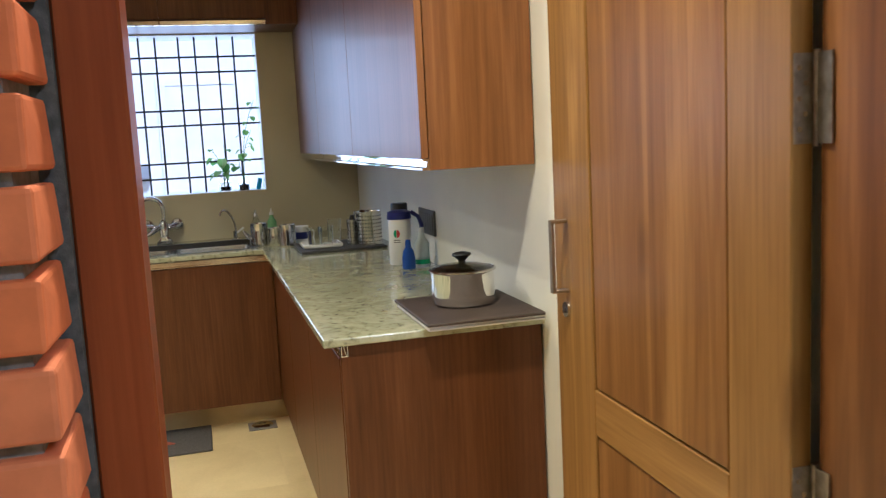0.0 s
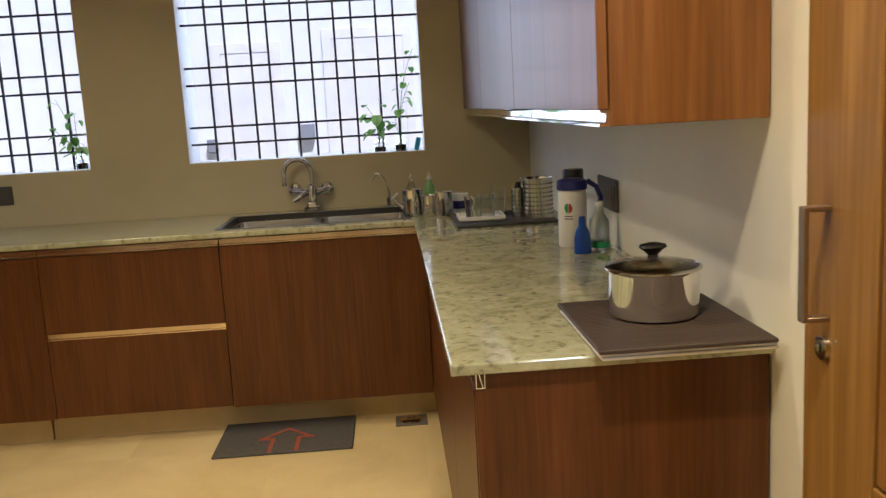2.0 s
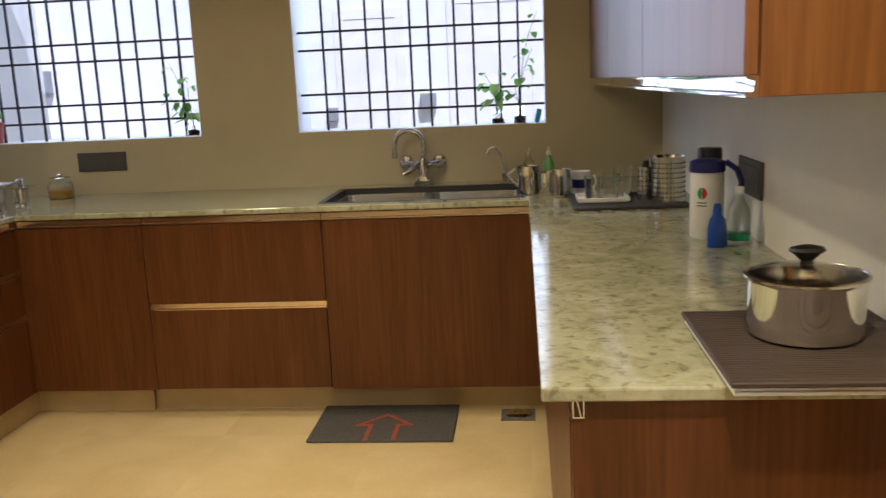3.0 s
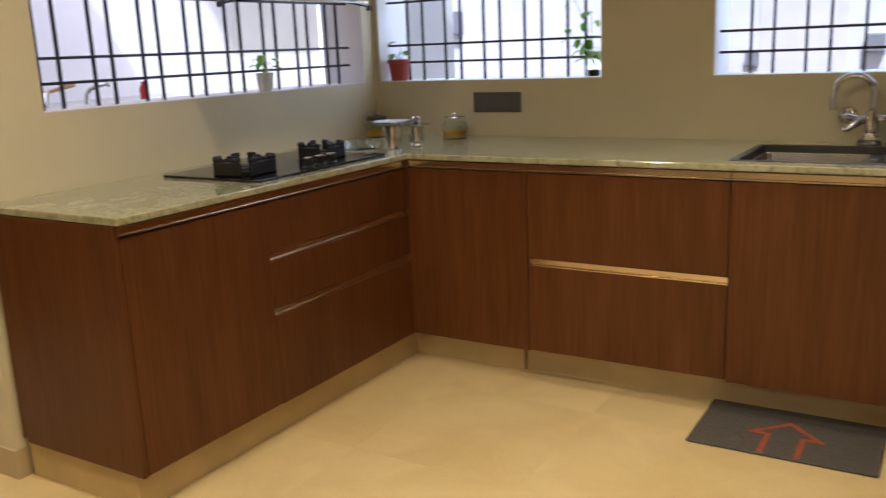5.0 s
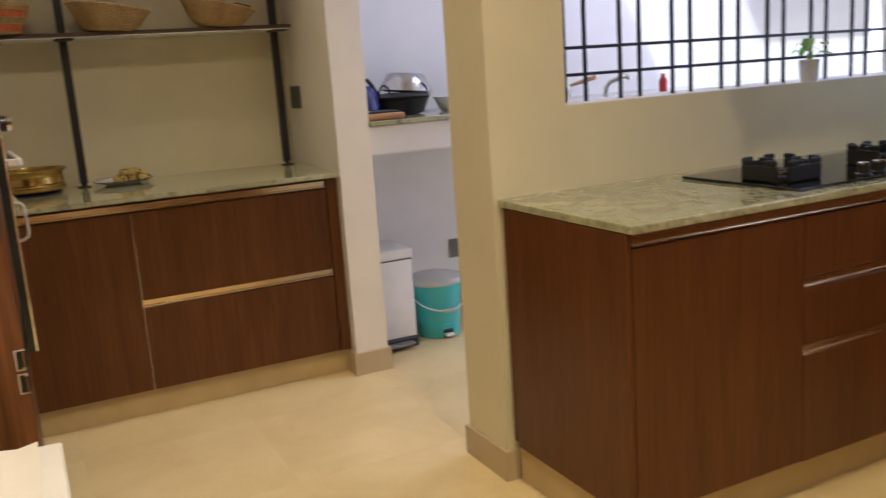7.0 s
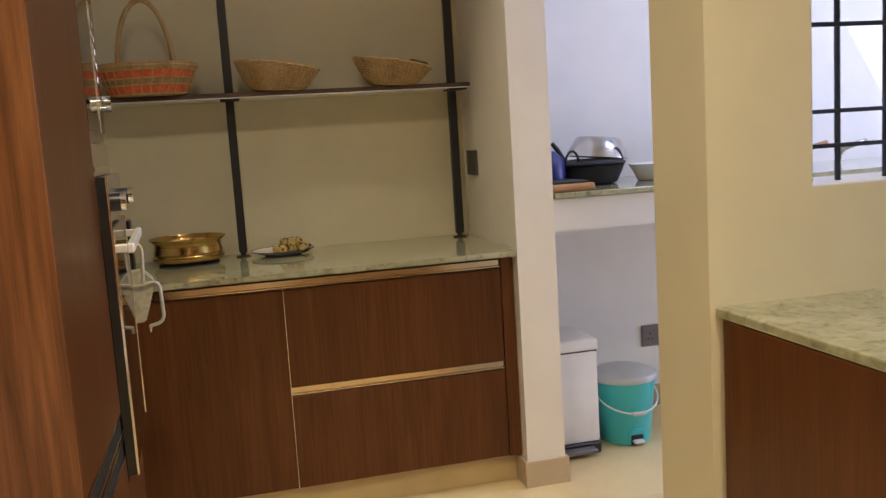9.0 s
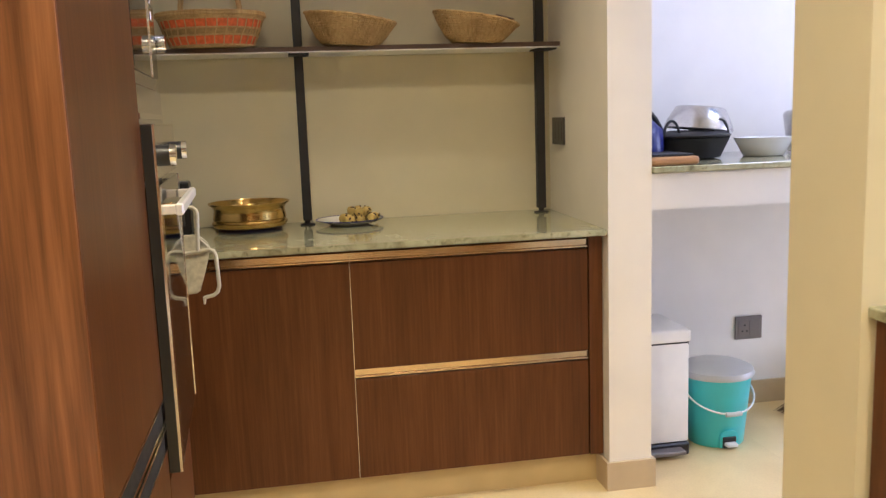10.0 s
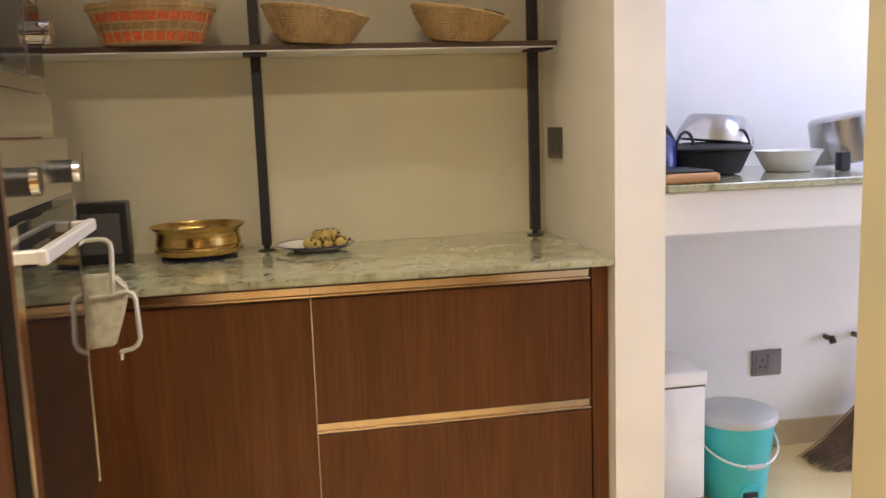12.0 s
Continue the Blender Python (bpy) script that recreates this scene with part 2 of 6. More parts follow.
# ---------------------------------------------------------------- mesh helpers


def box(bm, x0, x1, y0, y1, z0, z1, bev=0.0, seg=1):
    r = bmesh.ops.create_cube(bm, size=1.0)
    m = Matrix.Translation(((x0 + x1) / 2, (y0 + y1) / 2, (z0 + z1) / 2)) @ Matrix.Diagonal((abs(x1 - x0), abs(y1 - y0), abs(z1 - z0), 1))
    bmesh.ops.transform(bm, matrix=m, verts=r["verts"])
    if bev:
        es = list({e for v in r["verts"] for e in v.link_edges})
        bmesh.ops.bevel(bm, geom=es, offset=bev, segments=seg, affect="EDGES", profile=0.5)
    return bm


def boxm(*a, **k):
    return box(bmesh.new(), *a, **k)


def lathe(bm, prof, at=(0, 0, 0), seg=32, sx=1.0, sy=1.0, wob=0.0):
    """Turns a profile of (radius, height) round the z axis at a place."""
    rings = []
    for i, (r, z) in enumerate(prof):
        if r < 1e-5:
            rings.append([bm.verts.new((at[0], at[1], at[2] + z))])
        else:
            ring = []
            for k in range(seg):
                a = 2 * math.pi * k / seg
                rr = r * (1 + wob * math.sin(3 * a + i) * 0.5 + wob * math.sin(7 * a + 2 * i) * 0.3)
                ring.append(bm.verts.new((at[0] + rr * sx * math.cos(a), at[1] + rr * sy * math.sin(a), at[2] + z)))
            rings.append(ring)
    for a, b in zip(rings, rings[1:]):
        for k in range(seg):
            q = (k + 1) % seg
            if len(a) == 1 and len(b) == 1:
                continue
            if len(a) == 1:
                bm.faces.new((a[0], b[q], b[k]))
            elif len(b) == 1:
                bm.faces.new((a[k], a[q], b[0]))
            else:
                bm.faces.new((a[k], a[q], b[q], b[k]))
    return bm


def turned(prof, at=(0, 0, 0), seg=32, **k):
    bm = lathe(bmesh.new(), prof, at, seg, **k)
    bmesh.ops.recalc_face_normals(bm, faces=bm.faces)
    return bm


def tube(bm, pts, r, seg=10, cap=True):
    """A round bar along a line of points; r is one radius or one for each point."""
    pts = [Vector(p) for p in pts]
    rs = r if isinstance(r, (list, tuple)) else [r] * len(pts)
    rings, up = [], None
    for i, p in enumerate(pts):
        d = (pts[min(i + 1, len(pts) - 1)] - pts[max(i - 1, 0)]).normalized()
        if up is None:
            up = d.orthogonal().normalized()
        up = (up - d * up.dot(d)).normalized()
        side = d.cross(up)
        rings.append([bm.verts.new(p + (up * math.cos(2 * math.pi * k / seg) + side * math.sin(2 * math.pi * k / seg)) * rs[i]) for k in range(seg)])
    for a, b in zip(rings, rings[1:]):
        for k in range(seg):
            bm.faces.new((a[k], a[(k + 1) % seg], b[(k + 1) % seg], b[k]))
    if cap:
        bm.faces.new(rings[0][::-1])
        bm.faces.new(rings[-1])
    return bm


def tubem(pts, r, seg=10, cap=True):
    bm = tube(bmesh.new(), pts, r, seg, cap)
    bmesh.ops.recalc_face_normals(bm, faces=bm.faces)
    return bm


def arc(c, r, a0, a1, n, plane="xz"):
    out = []
    for i in range(n + 1):
        a = radians(a0 + (a1 - a0) * i / n)
        u, v = r * math.cos(a), r * math.sin(a)
        out.append({"xz": (c[0] + u, c[1], c[2] + v), "yz": (c[0], c[1] + u, c[2] + v), "xy": (c[0] + u, c[1] + v, c[2])}[plane])
    return out


def plate(axis, us, vs, holes, t0, t1, bev=0.0):
    """A slab or wall across one axis from t0 to t1, with rectangular holes (u0, u1, v0, v1) right through it."""
    us = sorted({*us, *(h[0] for h in holes), *(h[1] for h in holes)})
    vs = sorted({*vs, *(h[2] for h in holes), *(h[3] for h in holes)})
    bm, made = bmesh.new(), {}

    def full(i, j):
        if not (0 <= i < len(us) - 1 and 0 <= j < len(vs) - 1):
            return False
        u, v = (us[i] + us[i + 1]) / 2, (vs[j] + vs[j + 1]) / 2
        return not any(h[0] < u < h[1] and h[2] < v < h[3] for h in holes)

    def vert(i, j, t):
        if (i, j, t) not in made:
            u, v = us[i], vs[j]
            made[i, j, t] = bm.verts.new({"x": (t, u, v), "y": (u, t, v), "z": (u, v, t)}[axis])
        return made[i, j, t]

    for i in range(len(us) - 1):
        for j in range(len(vs) - 1):
            if not full(i, j):
                continue
            for t in (t0, t1):
                bm.faces.new((vert(i, j, t), vert(i + 1, j, t), vert(i + 1, j + 1, t), vert(i, j + 1, t)))
            for di, dj, a, b in ((-1, 0, (i, j), (i, j + 1)), (1, 0, (i + 1, j), (i + 1, j + 1)), (0, -1, (i, j), (i + 1, j)), (0, 1, (i, j + 1), (i + 1, j + 1))):
                if not full(i + di, j + dj):
                    bm.faces.new((vert(*a, t0), vert(*b, t0), vert(*b, t1), vert(*a, t1)))
    bmesh.ops.recalc_face_normals(bm, faces=bm.faces)
    if bev:
        es = [e for e in bm.edges if len(e.link_faces) == 2 and e.calc_face_angle() > 1.0]
        bmesh.ops.bevel(bm, geom=es, offset=bev, segments=2, affect="EDGES", profile=0.5)
    return bm


def put(name, bm, material, smooth=False):
    me = bpy.data.meshes.new(name)
    bm.to_mesh(me)
    bm.free()
    me.materials.append(material)
    if smooth:
        me.polygons.foreach_set("use_smooth", [True] * len(me.polygons))
        me.set_sharp_from_angle(angle=radians(38))
    return new(name, me)


def part(name, bm, material, parent, label="", smooth=False):
    ob = put(name, bm, material, smooth)
    ob.parent = parent
    return tagged(ob, label) if label else ob


def structure(name, bm, material, label, category, smooth=False):
    return tagged(put(name, bm, material, smooth), label, category, kind="structure")


def thing(name, label, category, at=(0, 0, 0), rz=0.0, group=""):
    ob = new(name)
    ob.empty_display_size = 0.05
    ob.matrix_basis = pose(*at, 0, 0, rz)
    return tagged(ob, label, category, group)


# ---------------------------------------------------------------- the large structure
NW, EW, WW, PW = 5.018, 1.027, -2.227, -4.09      # wall faces: north, east, hob wall, pantry back
SILL, HEAD = 1.125, 1.965
TOP = 0.876

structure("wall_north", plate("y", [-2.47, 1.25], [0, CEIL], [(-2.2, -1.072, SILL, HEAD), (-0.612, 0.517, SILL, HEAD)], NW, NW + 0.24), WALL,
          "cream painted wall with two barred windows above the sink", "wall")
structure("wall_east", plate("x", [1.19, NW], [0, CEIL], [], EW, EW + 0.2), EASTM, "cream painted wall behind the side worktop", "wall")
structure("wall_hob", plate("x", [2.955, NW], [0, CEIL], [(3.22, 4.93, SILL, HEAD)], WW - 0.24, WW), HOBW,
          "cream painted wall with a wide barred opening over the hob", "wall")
# One back wall in two tones: lamplit in the pantry, daylit beyond.
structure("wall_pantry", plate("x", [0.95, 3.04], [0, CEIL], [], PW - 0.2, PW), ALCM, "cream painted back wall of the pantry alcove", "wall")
structure("wall_work", plate("x", [3.04, 6.2], [0, CEIL], [], PW - 0.2, PW), WHITE, "white painted back wall of the work area", "wall")
pier = bmesh.new()
lo = [pier.verts.new(q) for q in ((PW, 2.937, 0), (-3.42, 2.92, 0), (-3.42, 3.066, 0), (PW, 3.066, 0))]
pier.faces.new(lo[::-1])
hi = bmesh.ops.extrude_face_region(pier, geom=list(pier.faces))["geom"]
bmesh.ops.translate(pier, verts=[v for v in hi if isinstance(v, bmesh.types.BMVert)], vec=(0, 0, CEIL))
bmesh.ops.recalc_face_normals(pier, faces=pier.faces)
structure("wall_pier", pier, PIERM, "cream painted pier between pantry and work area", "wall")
structure("wall_south", plate("y", [PW, -0.06], [0, CEIL], [], 0.95, 1.185), WALL, "plain wall on the entrance side", "wall")
structure("wall_lintel", boxm(-0.06, 1.227, 1.05, 1.185, 2.14, CEIL), WALL, "wall above the entrance door", "wall")
structure("wall_entry_side", boxm(1.06, 1.227, 1.05, 1.185, 0, 2.14), WALL, "short wall beside the entrance door", "wall")
# Unseen end wall; its opening is added to let the side fill in.
structure("wall_work_north", plate("y", [PW, -2.47], [0, CEIL], [(-3.35, -2.5, 0.0, 2.1)], 6.0, 6.2), WHITE, "unseen white wall with an added light opening closing the work area", "wall")
structure("wall_work_east", boxm(-2.467, -2.44, NW + 0.24, 6.0, 0, CEIL), WHITE, "white side wall of the work area", "wall")
structure("wall_corridor_south", boxm(-1.8, 2.4, -1.9, -1.7, 0, CEIL), WALL, "plain corridor wall", "wall")
structure("wall_corridor_east", boxm(2.2, 2.4, -1.7, 1.19, 0, CEIL), WALL, "plain corridor wall", "wall")
structure("wall_corridor_west", boxm(-1.8, -1.6, -1.7, 0.95, 0, CEIL), WALL, "plain corridor wall", "wall")
structure("wall_corridor_north", boxm(1.227, 2.2, 1.05, 1.185, 0, CEIL), WALL, "plain corridor wall", "wall")
# The hole over the work area is added for the overhead fill.
structure("ceiling", plate("z", [-4.29, 2.4], [-1.9, 6.2], [(-3.8, -2.6, 4.1, 5.1), (-2.3, 2.4, 5.26, 6.2)], CEIL, CEIL + 0.15), CEILM, "plain off-white ceiling", "ceiling")
structure("ground", boxm(-60, 60, 5.26, 90, -0.12, -0.02), CONC, "pale concrete yard outside the windows", "ground")
floor = structure("floor", boxm(-4.1, 2.3, -1.8, 6.1, -0.1, -0.002), GROUT, "beige polished tiled floor", "floor")

# worktops
structure_top = thing("worktop", "polished green-white granite worktop running round three walls", "worktop")
part("slab", plate("z", [WW, -1.617, 0.425, EW], [2.31, 2.968, 4.34, NW],
                   [(WW, -1.617, 2.31, 2.968), (-1.617, 0.425, 2.31, 4.34), (-0.383, 0.398, 4.437, 4.858)], TOP - 0.022, TOP, 0.004), GRANITE, structure_top)
pantry_top = thing("pantry_worktop", "polished green-white granite worktop in the pantry alcove", "worktop")
ps_ = bmesh.new()
ps_.faces.new([ps_.verts.new(q) for q in ((PW, 1.193, TOP - 0.02), (-3.42, 1.193, TOP - 0.02), (-3.42, 2.918, TOP - 0.02), (PW, 2.935, TOP - 0.02))])
up_ = bmesh.ops.extrude_face_region(ps_, geom=list(ps_.faces))["geom"]
bmesh.ops.translate(ps_, verts=[v for v in up_ if isinstance(v, bmesh.types.BMVert)], vec=(0, 0, 0.02))
bmesh.ops.recalc_face_normals(ps_, faces=ps_.faces)
bmesh.ops.bevel(ps_, geom=list(ps_.edges), offset=0.003, segments=2, affect="EDGES")
part("slab", ps_, GRANITE, pantry_top)


def gola(parent, axis, a0, a1, front, back, z, h=0.026):
    """A finger-pull channel: a hollow aluminium section with a thin lip along its lower edge."""
    bm = bmesh.new()
    d = 1 if back > front else -1
    sec = [(0.0045, 0.0), (0.0045, -0.0015), (0.0098, -0.002), (0.0098, -0.0195), (0.0075, -0.0212), (0.0040, -0.0216), (0.0040, -0.0226),
           (0.0005, -0.0226), (0.0005, -h), (0.0205, -h), (0.0205, 0.0)]
    ends = []
    for a in (a0, a1):
        ends.append([bm.verts.new((a, front + d * u, z + v) if axis == "x" else (front + d * u, a, z + v)) for u, v in sec])
    n = len(sec)
    for i in range(n):
        bm.faces.new((ends[0][i], ends[0][(i + 1) % n], ends[1][(i + 1) % n], ends[1][i]))
    for e in ends:
        bm.faces.new(e)
    bmesh.ops.recalc_face_normals(bm, faces=bm.faces)
    return part("handle_profile", bm, ALU, parent, "champagne aluminium finger-pull channel", True)


def unit(label, axis, a0, a1, front, back, fronts, group, golas, z0=0.127, gap=0.0015, front_mat=None):
    """A base cabinet. axis: the way its front runs; fronts: (name, z0, z1); golas: heights of the pull channels."""
    top = thing("base_cabinet", label, "cabinet", group=group)
    fm = front_mat or LAM
    d = 1 if back > front else -1

    def slab(u0, u1, f0, f1, za, zb, bev=0.0):
        lo, hi = min(f0, f1), max(f0, f1)
        return boxm(u0, u1, lo, hi, za, zb, bev=bev) if axis == "x" else boxm(lo, hi, u0, u1, za, zb, bev=bev)

    part("body", slab(a0, a1, front + d * 0.022, back, z0, TOP - 0.024), LAM, top)
    for name, za, zb in fronts:
        part(name, slab(a0 + gap, a1 - gap, front, front + d * 0.018, za, zb, 0.0012), fm, top)
    for z in golas:
        gola(top, axis, a0 + gap, a1 - gap, front, back, z)
    return top


GR = "fitted base cabinets"
unit("walnut laminate base cabinet with one plain door in the corner", "x", -1.64, -1.112, 4.364, NW - 0.004, [("door", 0.130, 0.816)], GR, [0.846])
unit("walnut laminate base cabinet with two deep drawers", "x", -1.112, -0.382, 4.364, NW - 0.004, [("drawer_front", 0.135, 0.468), ("drawer_front", 0.497, 0.816)], GR, [0.846, 0.494])
sinkunit = thing("sink_cabinet", "walnut laminate base cabinet under the steel sink", "cabinet", group=GR)
part("door", boxm(-0.380, 0.466, 4.364, 4.382, 0.128, 0.816, bev=0.0012), LAM, sinkunit)
part("side_panel", boxm(-0.382, -0.364, 4.386, NW - 0.004, 0.127, TOP - 0.024), LAM, sinkunit)
part("base_panel", boxm(-0.364, 0.466, 4.386, NW - 0.004, 0.127, 0.145), LAM, sinkunit)
gola(sinkunit, "x", -0.380, 0.466, 4.364, NW, 0.846)
unit("walnut laminate base cabinet with a plain door beside the passage", "y", 2.985, 3.552, -1.640, WW + 0.004, [("door", 0.130, 0.816)], GR, [0.846])
unit("walnut laminate base cabinet with three drawers under the hob", "y", 3.552, 4.362, -1.640, WW + 0.004,
     [("drawer_front", 0.127, 0.436), ("drawer_front", 0.465, 0.622), ("drawer_front", 0.653, 0.816)], GR, [0.846, 0.650, 0.462])
endw = thing("end_panel", "walnut laminate end panel of the hob run", "panel")
part("panel", boxm(WW + 0.05, -1.640, 2.968, 2.983, 0.127, TOP - 0.024, bev=0.001), LAM, endw)
for y0, y1 in ((2.345, 3.02), (3.02, 3.70), (3.70, 4.36)):
    unit("walnut laminate base cabinet with a door below the side worktop", "y", y0, y1, 0.468, EW - 0.004, [("door", 0.130, 0.816)], GR, [0.846])
ende = thing("end_panel", "walnut laminate end panel of the side worktop", "panel")
part("panel", boxm(0.470, EW - 0.006, 2.325, 2.343, 0.02, TOP - 0.024, bev=0.001), LAM, ende)
pe = bmesh.new()
for q in ((0.471, 0.4885, 0.8535, 0.8555), (0.471, 0.4885, 0.8245, 0.8265), (0.471, 0.473, 0.8265, 0.8535), (0.4868, 0.4885, 0.8265, 0.8535)):
    box(pe, q[0], q[1], 2.3215, 2.3245, q[2], q[3])
web = [pe.verts.new(q) for q in ((0.4765, 2.3215, 0.8535), (0.4785, 2.3215, 0.8535), (0.4848, 2.3215, 0.8265), (0.4828, 2.3215, 0.8265))]
pe.faces.new(web[::-1])
part("profile_end", pe, ALUP, ende, "cut end of the aluminium pull channel")
corner = thing("corner_post", "walnut laminate post in the inner cabinet corner", "panel")
part("post", boxm(-1.672, -1.6405, 4.3625, 4.390, 0.127, TOP - 0.024), LAM, corner)
unit("walnut laminate base cabinet with a plain door in the pantry", "y", 1.45, 2.098, -3.478, PW + 0.004, [("door", 0.108, 0.810)], "pantry base cabinets", [0.841])
unit("walnut laminate base cabinet with two drawers in the pantry", "y", 2.098, 2.872, -3.478, PW + 0.004, [("drawer_front", 0.108, 0.436), ("drawer_front", 0.470, 0.810)], "pantry base cabinets", [0.841, 0.467])
strip = thing("joint_strip", "thin pale metal strip between pantry cabinet fronts", "trim")
part("strip", boxm(-3.4785, -3.4765, 2.0972, 2.0988, 0.108, 0.841), ALUP, strip)
fill = thing("end_panel", "walnut laminate filler strip beside the pier", "panel")
part("panel", boxm(-3.50, -3.474, 2.8735, 2.9185, 0.108, TOP - 0.024), LAM, fill)

# plinths
for nm, b, l in (("plinth_1", (-1.70, -1.187, 4.475, 4.49, 0, 0.1265), "beige plinth strip under the corner cabinet"),
                 ("plinth_2", (-1.183, 0.52, 4.49, 4.505, 0, 0.1265), "beige plinth under the sink cabinets"),
                 ("plinth_3", (-1.715, -1.70, 3.0, 4.475, 0, 0.1265), "beige plinth under the hob cabinets"),
                 ("plinth_4", (WW + 0.02, -1.70, 2.992, 3.0, 0, 0.1265), "beige plinth at the end of the hob run"),
                 ("plinth_5", (0.52, 0.535, 2.36, 4.49, 0, 0.1265), "beige plinth under the side cabinets"),
                 ("plinth_6", (-3.53, -3.515, 1.195, 2.915, 0, 0.107), "beige plinth under the pantry cabinets")):
    structure(nm, boxm(*b), PLINTH, l, "plinth")
# baseboards
for nm, b in (("baseboard_1", (-3.42, -3.408, 2.908, 3.078, 0, 0.098)), ("baseboard_2", (-3.53, -3.42, 2.908, 2.92, 0, 0.098)),
              ("baseboard_3", (PW + 0.012, -3.42, 3.066, 3.078, 0, 0.098)), ("baseboard_4", (PW, PW + 0.012, 3.066, 6.0, 0, 0.098)),
              ("baseboard_5", (-2.479, WW + 0.012, 2.943, 2.955, 0, 0.098)), ("baseboard_6", (WW, WW + 0.012, 2.955, 2.992, 0, 0.098)),
              ("baseboard_7", (-2.479, -2.467, 2.955, 6.0, 0, 0.098))):
    structure(nm, boxm(*b, bev=0.001), SKIRT, "beige tile baseboard along a painted wall", "baseboard")

# upper cabinets
upe = thing("wall_cabinet", "walnut laminate wall cabinet with satin doors above the side worktop", "cabinet")
UX, UY, UZ = 0.712, 2.335, 1.285
part("side_panel", boxm(UX + 0.022, EW - 0.004, UY, UY + 0.018, UZ, 2.69, bev=0.001), LAMO, upe, "amber wood-grain side panel")
part("body", boxm(UX + 0.022, EW - 0.004, UY + 0.019, NW - 0.004, UZ + 0.012, 2.69), LAM, upe)
for y0, y1 in ((UY, 3.34), (3.343, 4.22), (4.223, NW - 0.02)):
    part("door", boxm(UX, UX + 0.019, y0 + 0.0015, y1 - 0.0015, UZ + 0.03, 2.69, bev=0.001), LAMG, upe, "satin laminate door mirroring the daylight")
    part("door_edge", boxm(UX + 0.0005, UX + 0.0185, y0 + 0.0002, y0 + 0.0013, UZ + 0.031, 2.689), LAMO, upe, "amber edge band")
    pr = bmesh.new()
    sec_ = [(0.004, 0.029), (0.004, 0.025), (0.016, 0.022), (0.0135, 0.008), (0.003, 0.005), (0.003, 0.0), (0.030, 0.0), (0.030, 0.029)]
    ends_ = [[pr.verts.new((UX + u_, yy_, UZ + v_)) for u_, v_ in sec_] for yy_ in (y0 + 0.003, y1 - 0.003)]
    for k in range(len(sec_)):
        pr.faces.new((ends_[0][k], ends_[0][(k + 1) % len(sec_)], ends_[1][(k + 1) % len(sec_)], ends_[1][k]))
    for e_ in ends_:
        pr.faces.new(e_)
    bmesh.ops.recalc_face_normals(pr, faces=pr.faces)
    part("handle_profile", pr, MIRALU, upe, "pale polished aluminium pull profile")
upn = thing("wall_cabinet", "walnut laminate wall cabinets above the window heads", "cabinet")
part("body", boxm(-2.2, UX - 0.002, 4.688, NW - 0.004, HEAD + 0.004, 2.69), LAM, upn)
for x0, x1 in ((-2.2, -1.47), (-1.47, -0.74), (-0.74, 0.04), (0.04, 0.55)):
    part("door", boxm(x0 + 0.0015, x1 - 0.0015, 4.665, 4.683, HEAD + 0.03, 2.69, bev=0.001), LAM, upn)
    part("handle_profile", boxm(x0 + 0.0015, x1 - 0.0015, 4.662, 4.686, HEAD + 0.002, HEAD + 0.024, bev=0.002), ALU, upn, "champagne aluminium pull profile")

# tall cabinet and oven tower
TY = 1.700
tall = thing("tall_cabinet", "tall walnut laminate cabinet with an amber side panel", "cabinet")
part("side_panel", boxm(-1.848, -1.830, 1.19, TY - 0.001, 0.0, 2.69, bev=0.001), TALLS, tall, "amber wood-grain side panel")
part("body", boxm(-2.297, -1.850, 1.19, TY - 0.022, 0.0, 2.69), LAM, tall)
part("door", boxm(-2.297, -1.831, TY - 0.018, TY, 0.794, 2.69, bev=0.001), LAM, tall)
part("lower_door", boxm(-2.297, -1.831, TY - 0.018, TY, 0.10, 0.704, bev=0.001), LAM, tall)
for z0_, z1_ in ((0.752, 0.793), (0.706, 0.746)):
    part("handle_recess", boxm(-2.297, -1.8285, TY - 0.014, TY - 0.0035, z0_ + 0.002, z1_ - 0.002), GAPSHADE, tall, "dark fill for the shade inside the pull channel")
    pc = bmesh.new()
    for q in ((TY - 0.017, TY + 0.001, z1_ - 0.0025, z1_), (TY - 0.017, TY + 0.001, z0_, z0_ + 0.0025), (TY - 0.017, TY - 0.0142, z0_ + 0.0025, z1_ - 0.0025), (TY - 0.006, TY + 0.001, z0_ + 0.0025, z0_ + 0.006) if z0_ > 0.73 else (TY - 0.006, TY + 0.001, z1_ - 0.006, z1_ - 0.0025)):
        box(pc, -2.297, -1.828, *q)
    part("handle_profile", pc, ALUP, tall, "polished aluminium pull channel")
tower = thing("oven_cabinet", "walnut laminate tower holding oven and microwave", "cabinet")
part("body", boxm(-2.76, -2.33, 1.225, TY - 0.022, 0.0, 2.69), LAM, tower)
part("drawer_front", boxm(-2.758, -2.300, TY - 0.018, TY, 0.10, 0.645, bev=0.001), LAM, tower)
part("upper_front", boxm(-2.758, -2.300, TY - 0.018, TY, 1.73, 2.69, bev=0.001), LAM, tower)
TWIST = radians(2.8)      # the tower stands a little out of square
TURN = (-2.302 * (1 - math.cos(TWIST)) + TY * math.sin(TWIST), TY * (1 - math.cos(TWIST)) + 2.302 * math.sin(TWIST), 0)
tower.matrix_basis = pose(*TURN, 0, 0, 2.8)
structure("wall_alcove", boxm(PW, -2.762, 1.185, 1.192, 0, CEIL), WALL, "cream painted end wall of the pantry alcove", "wall")

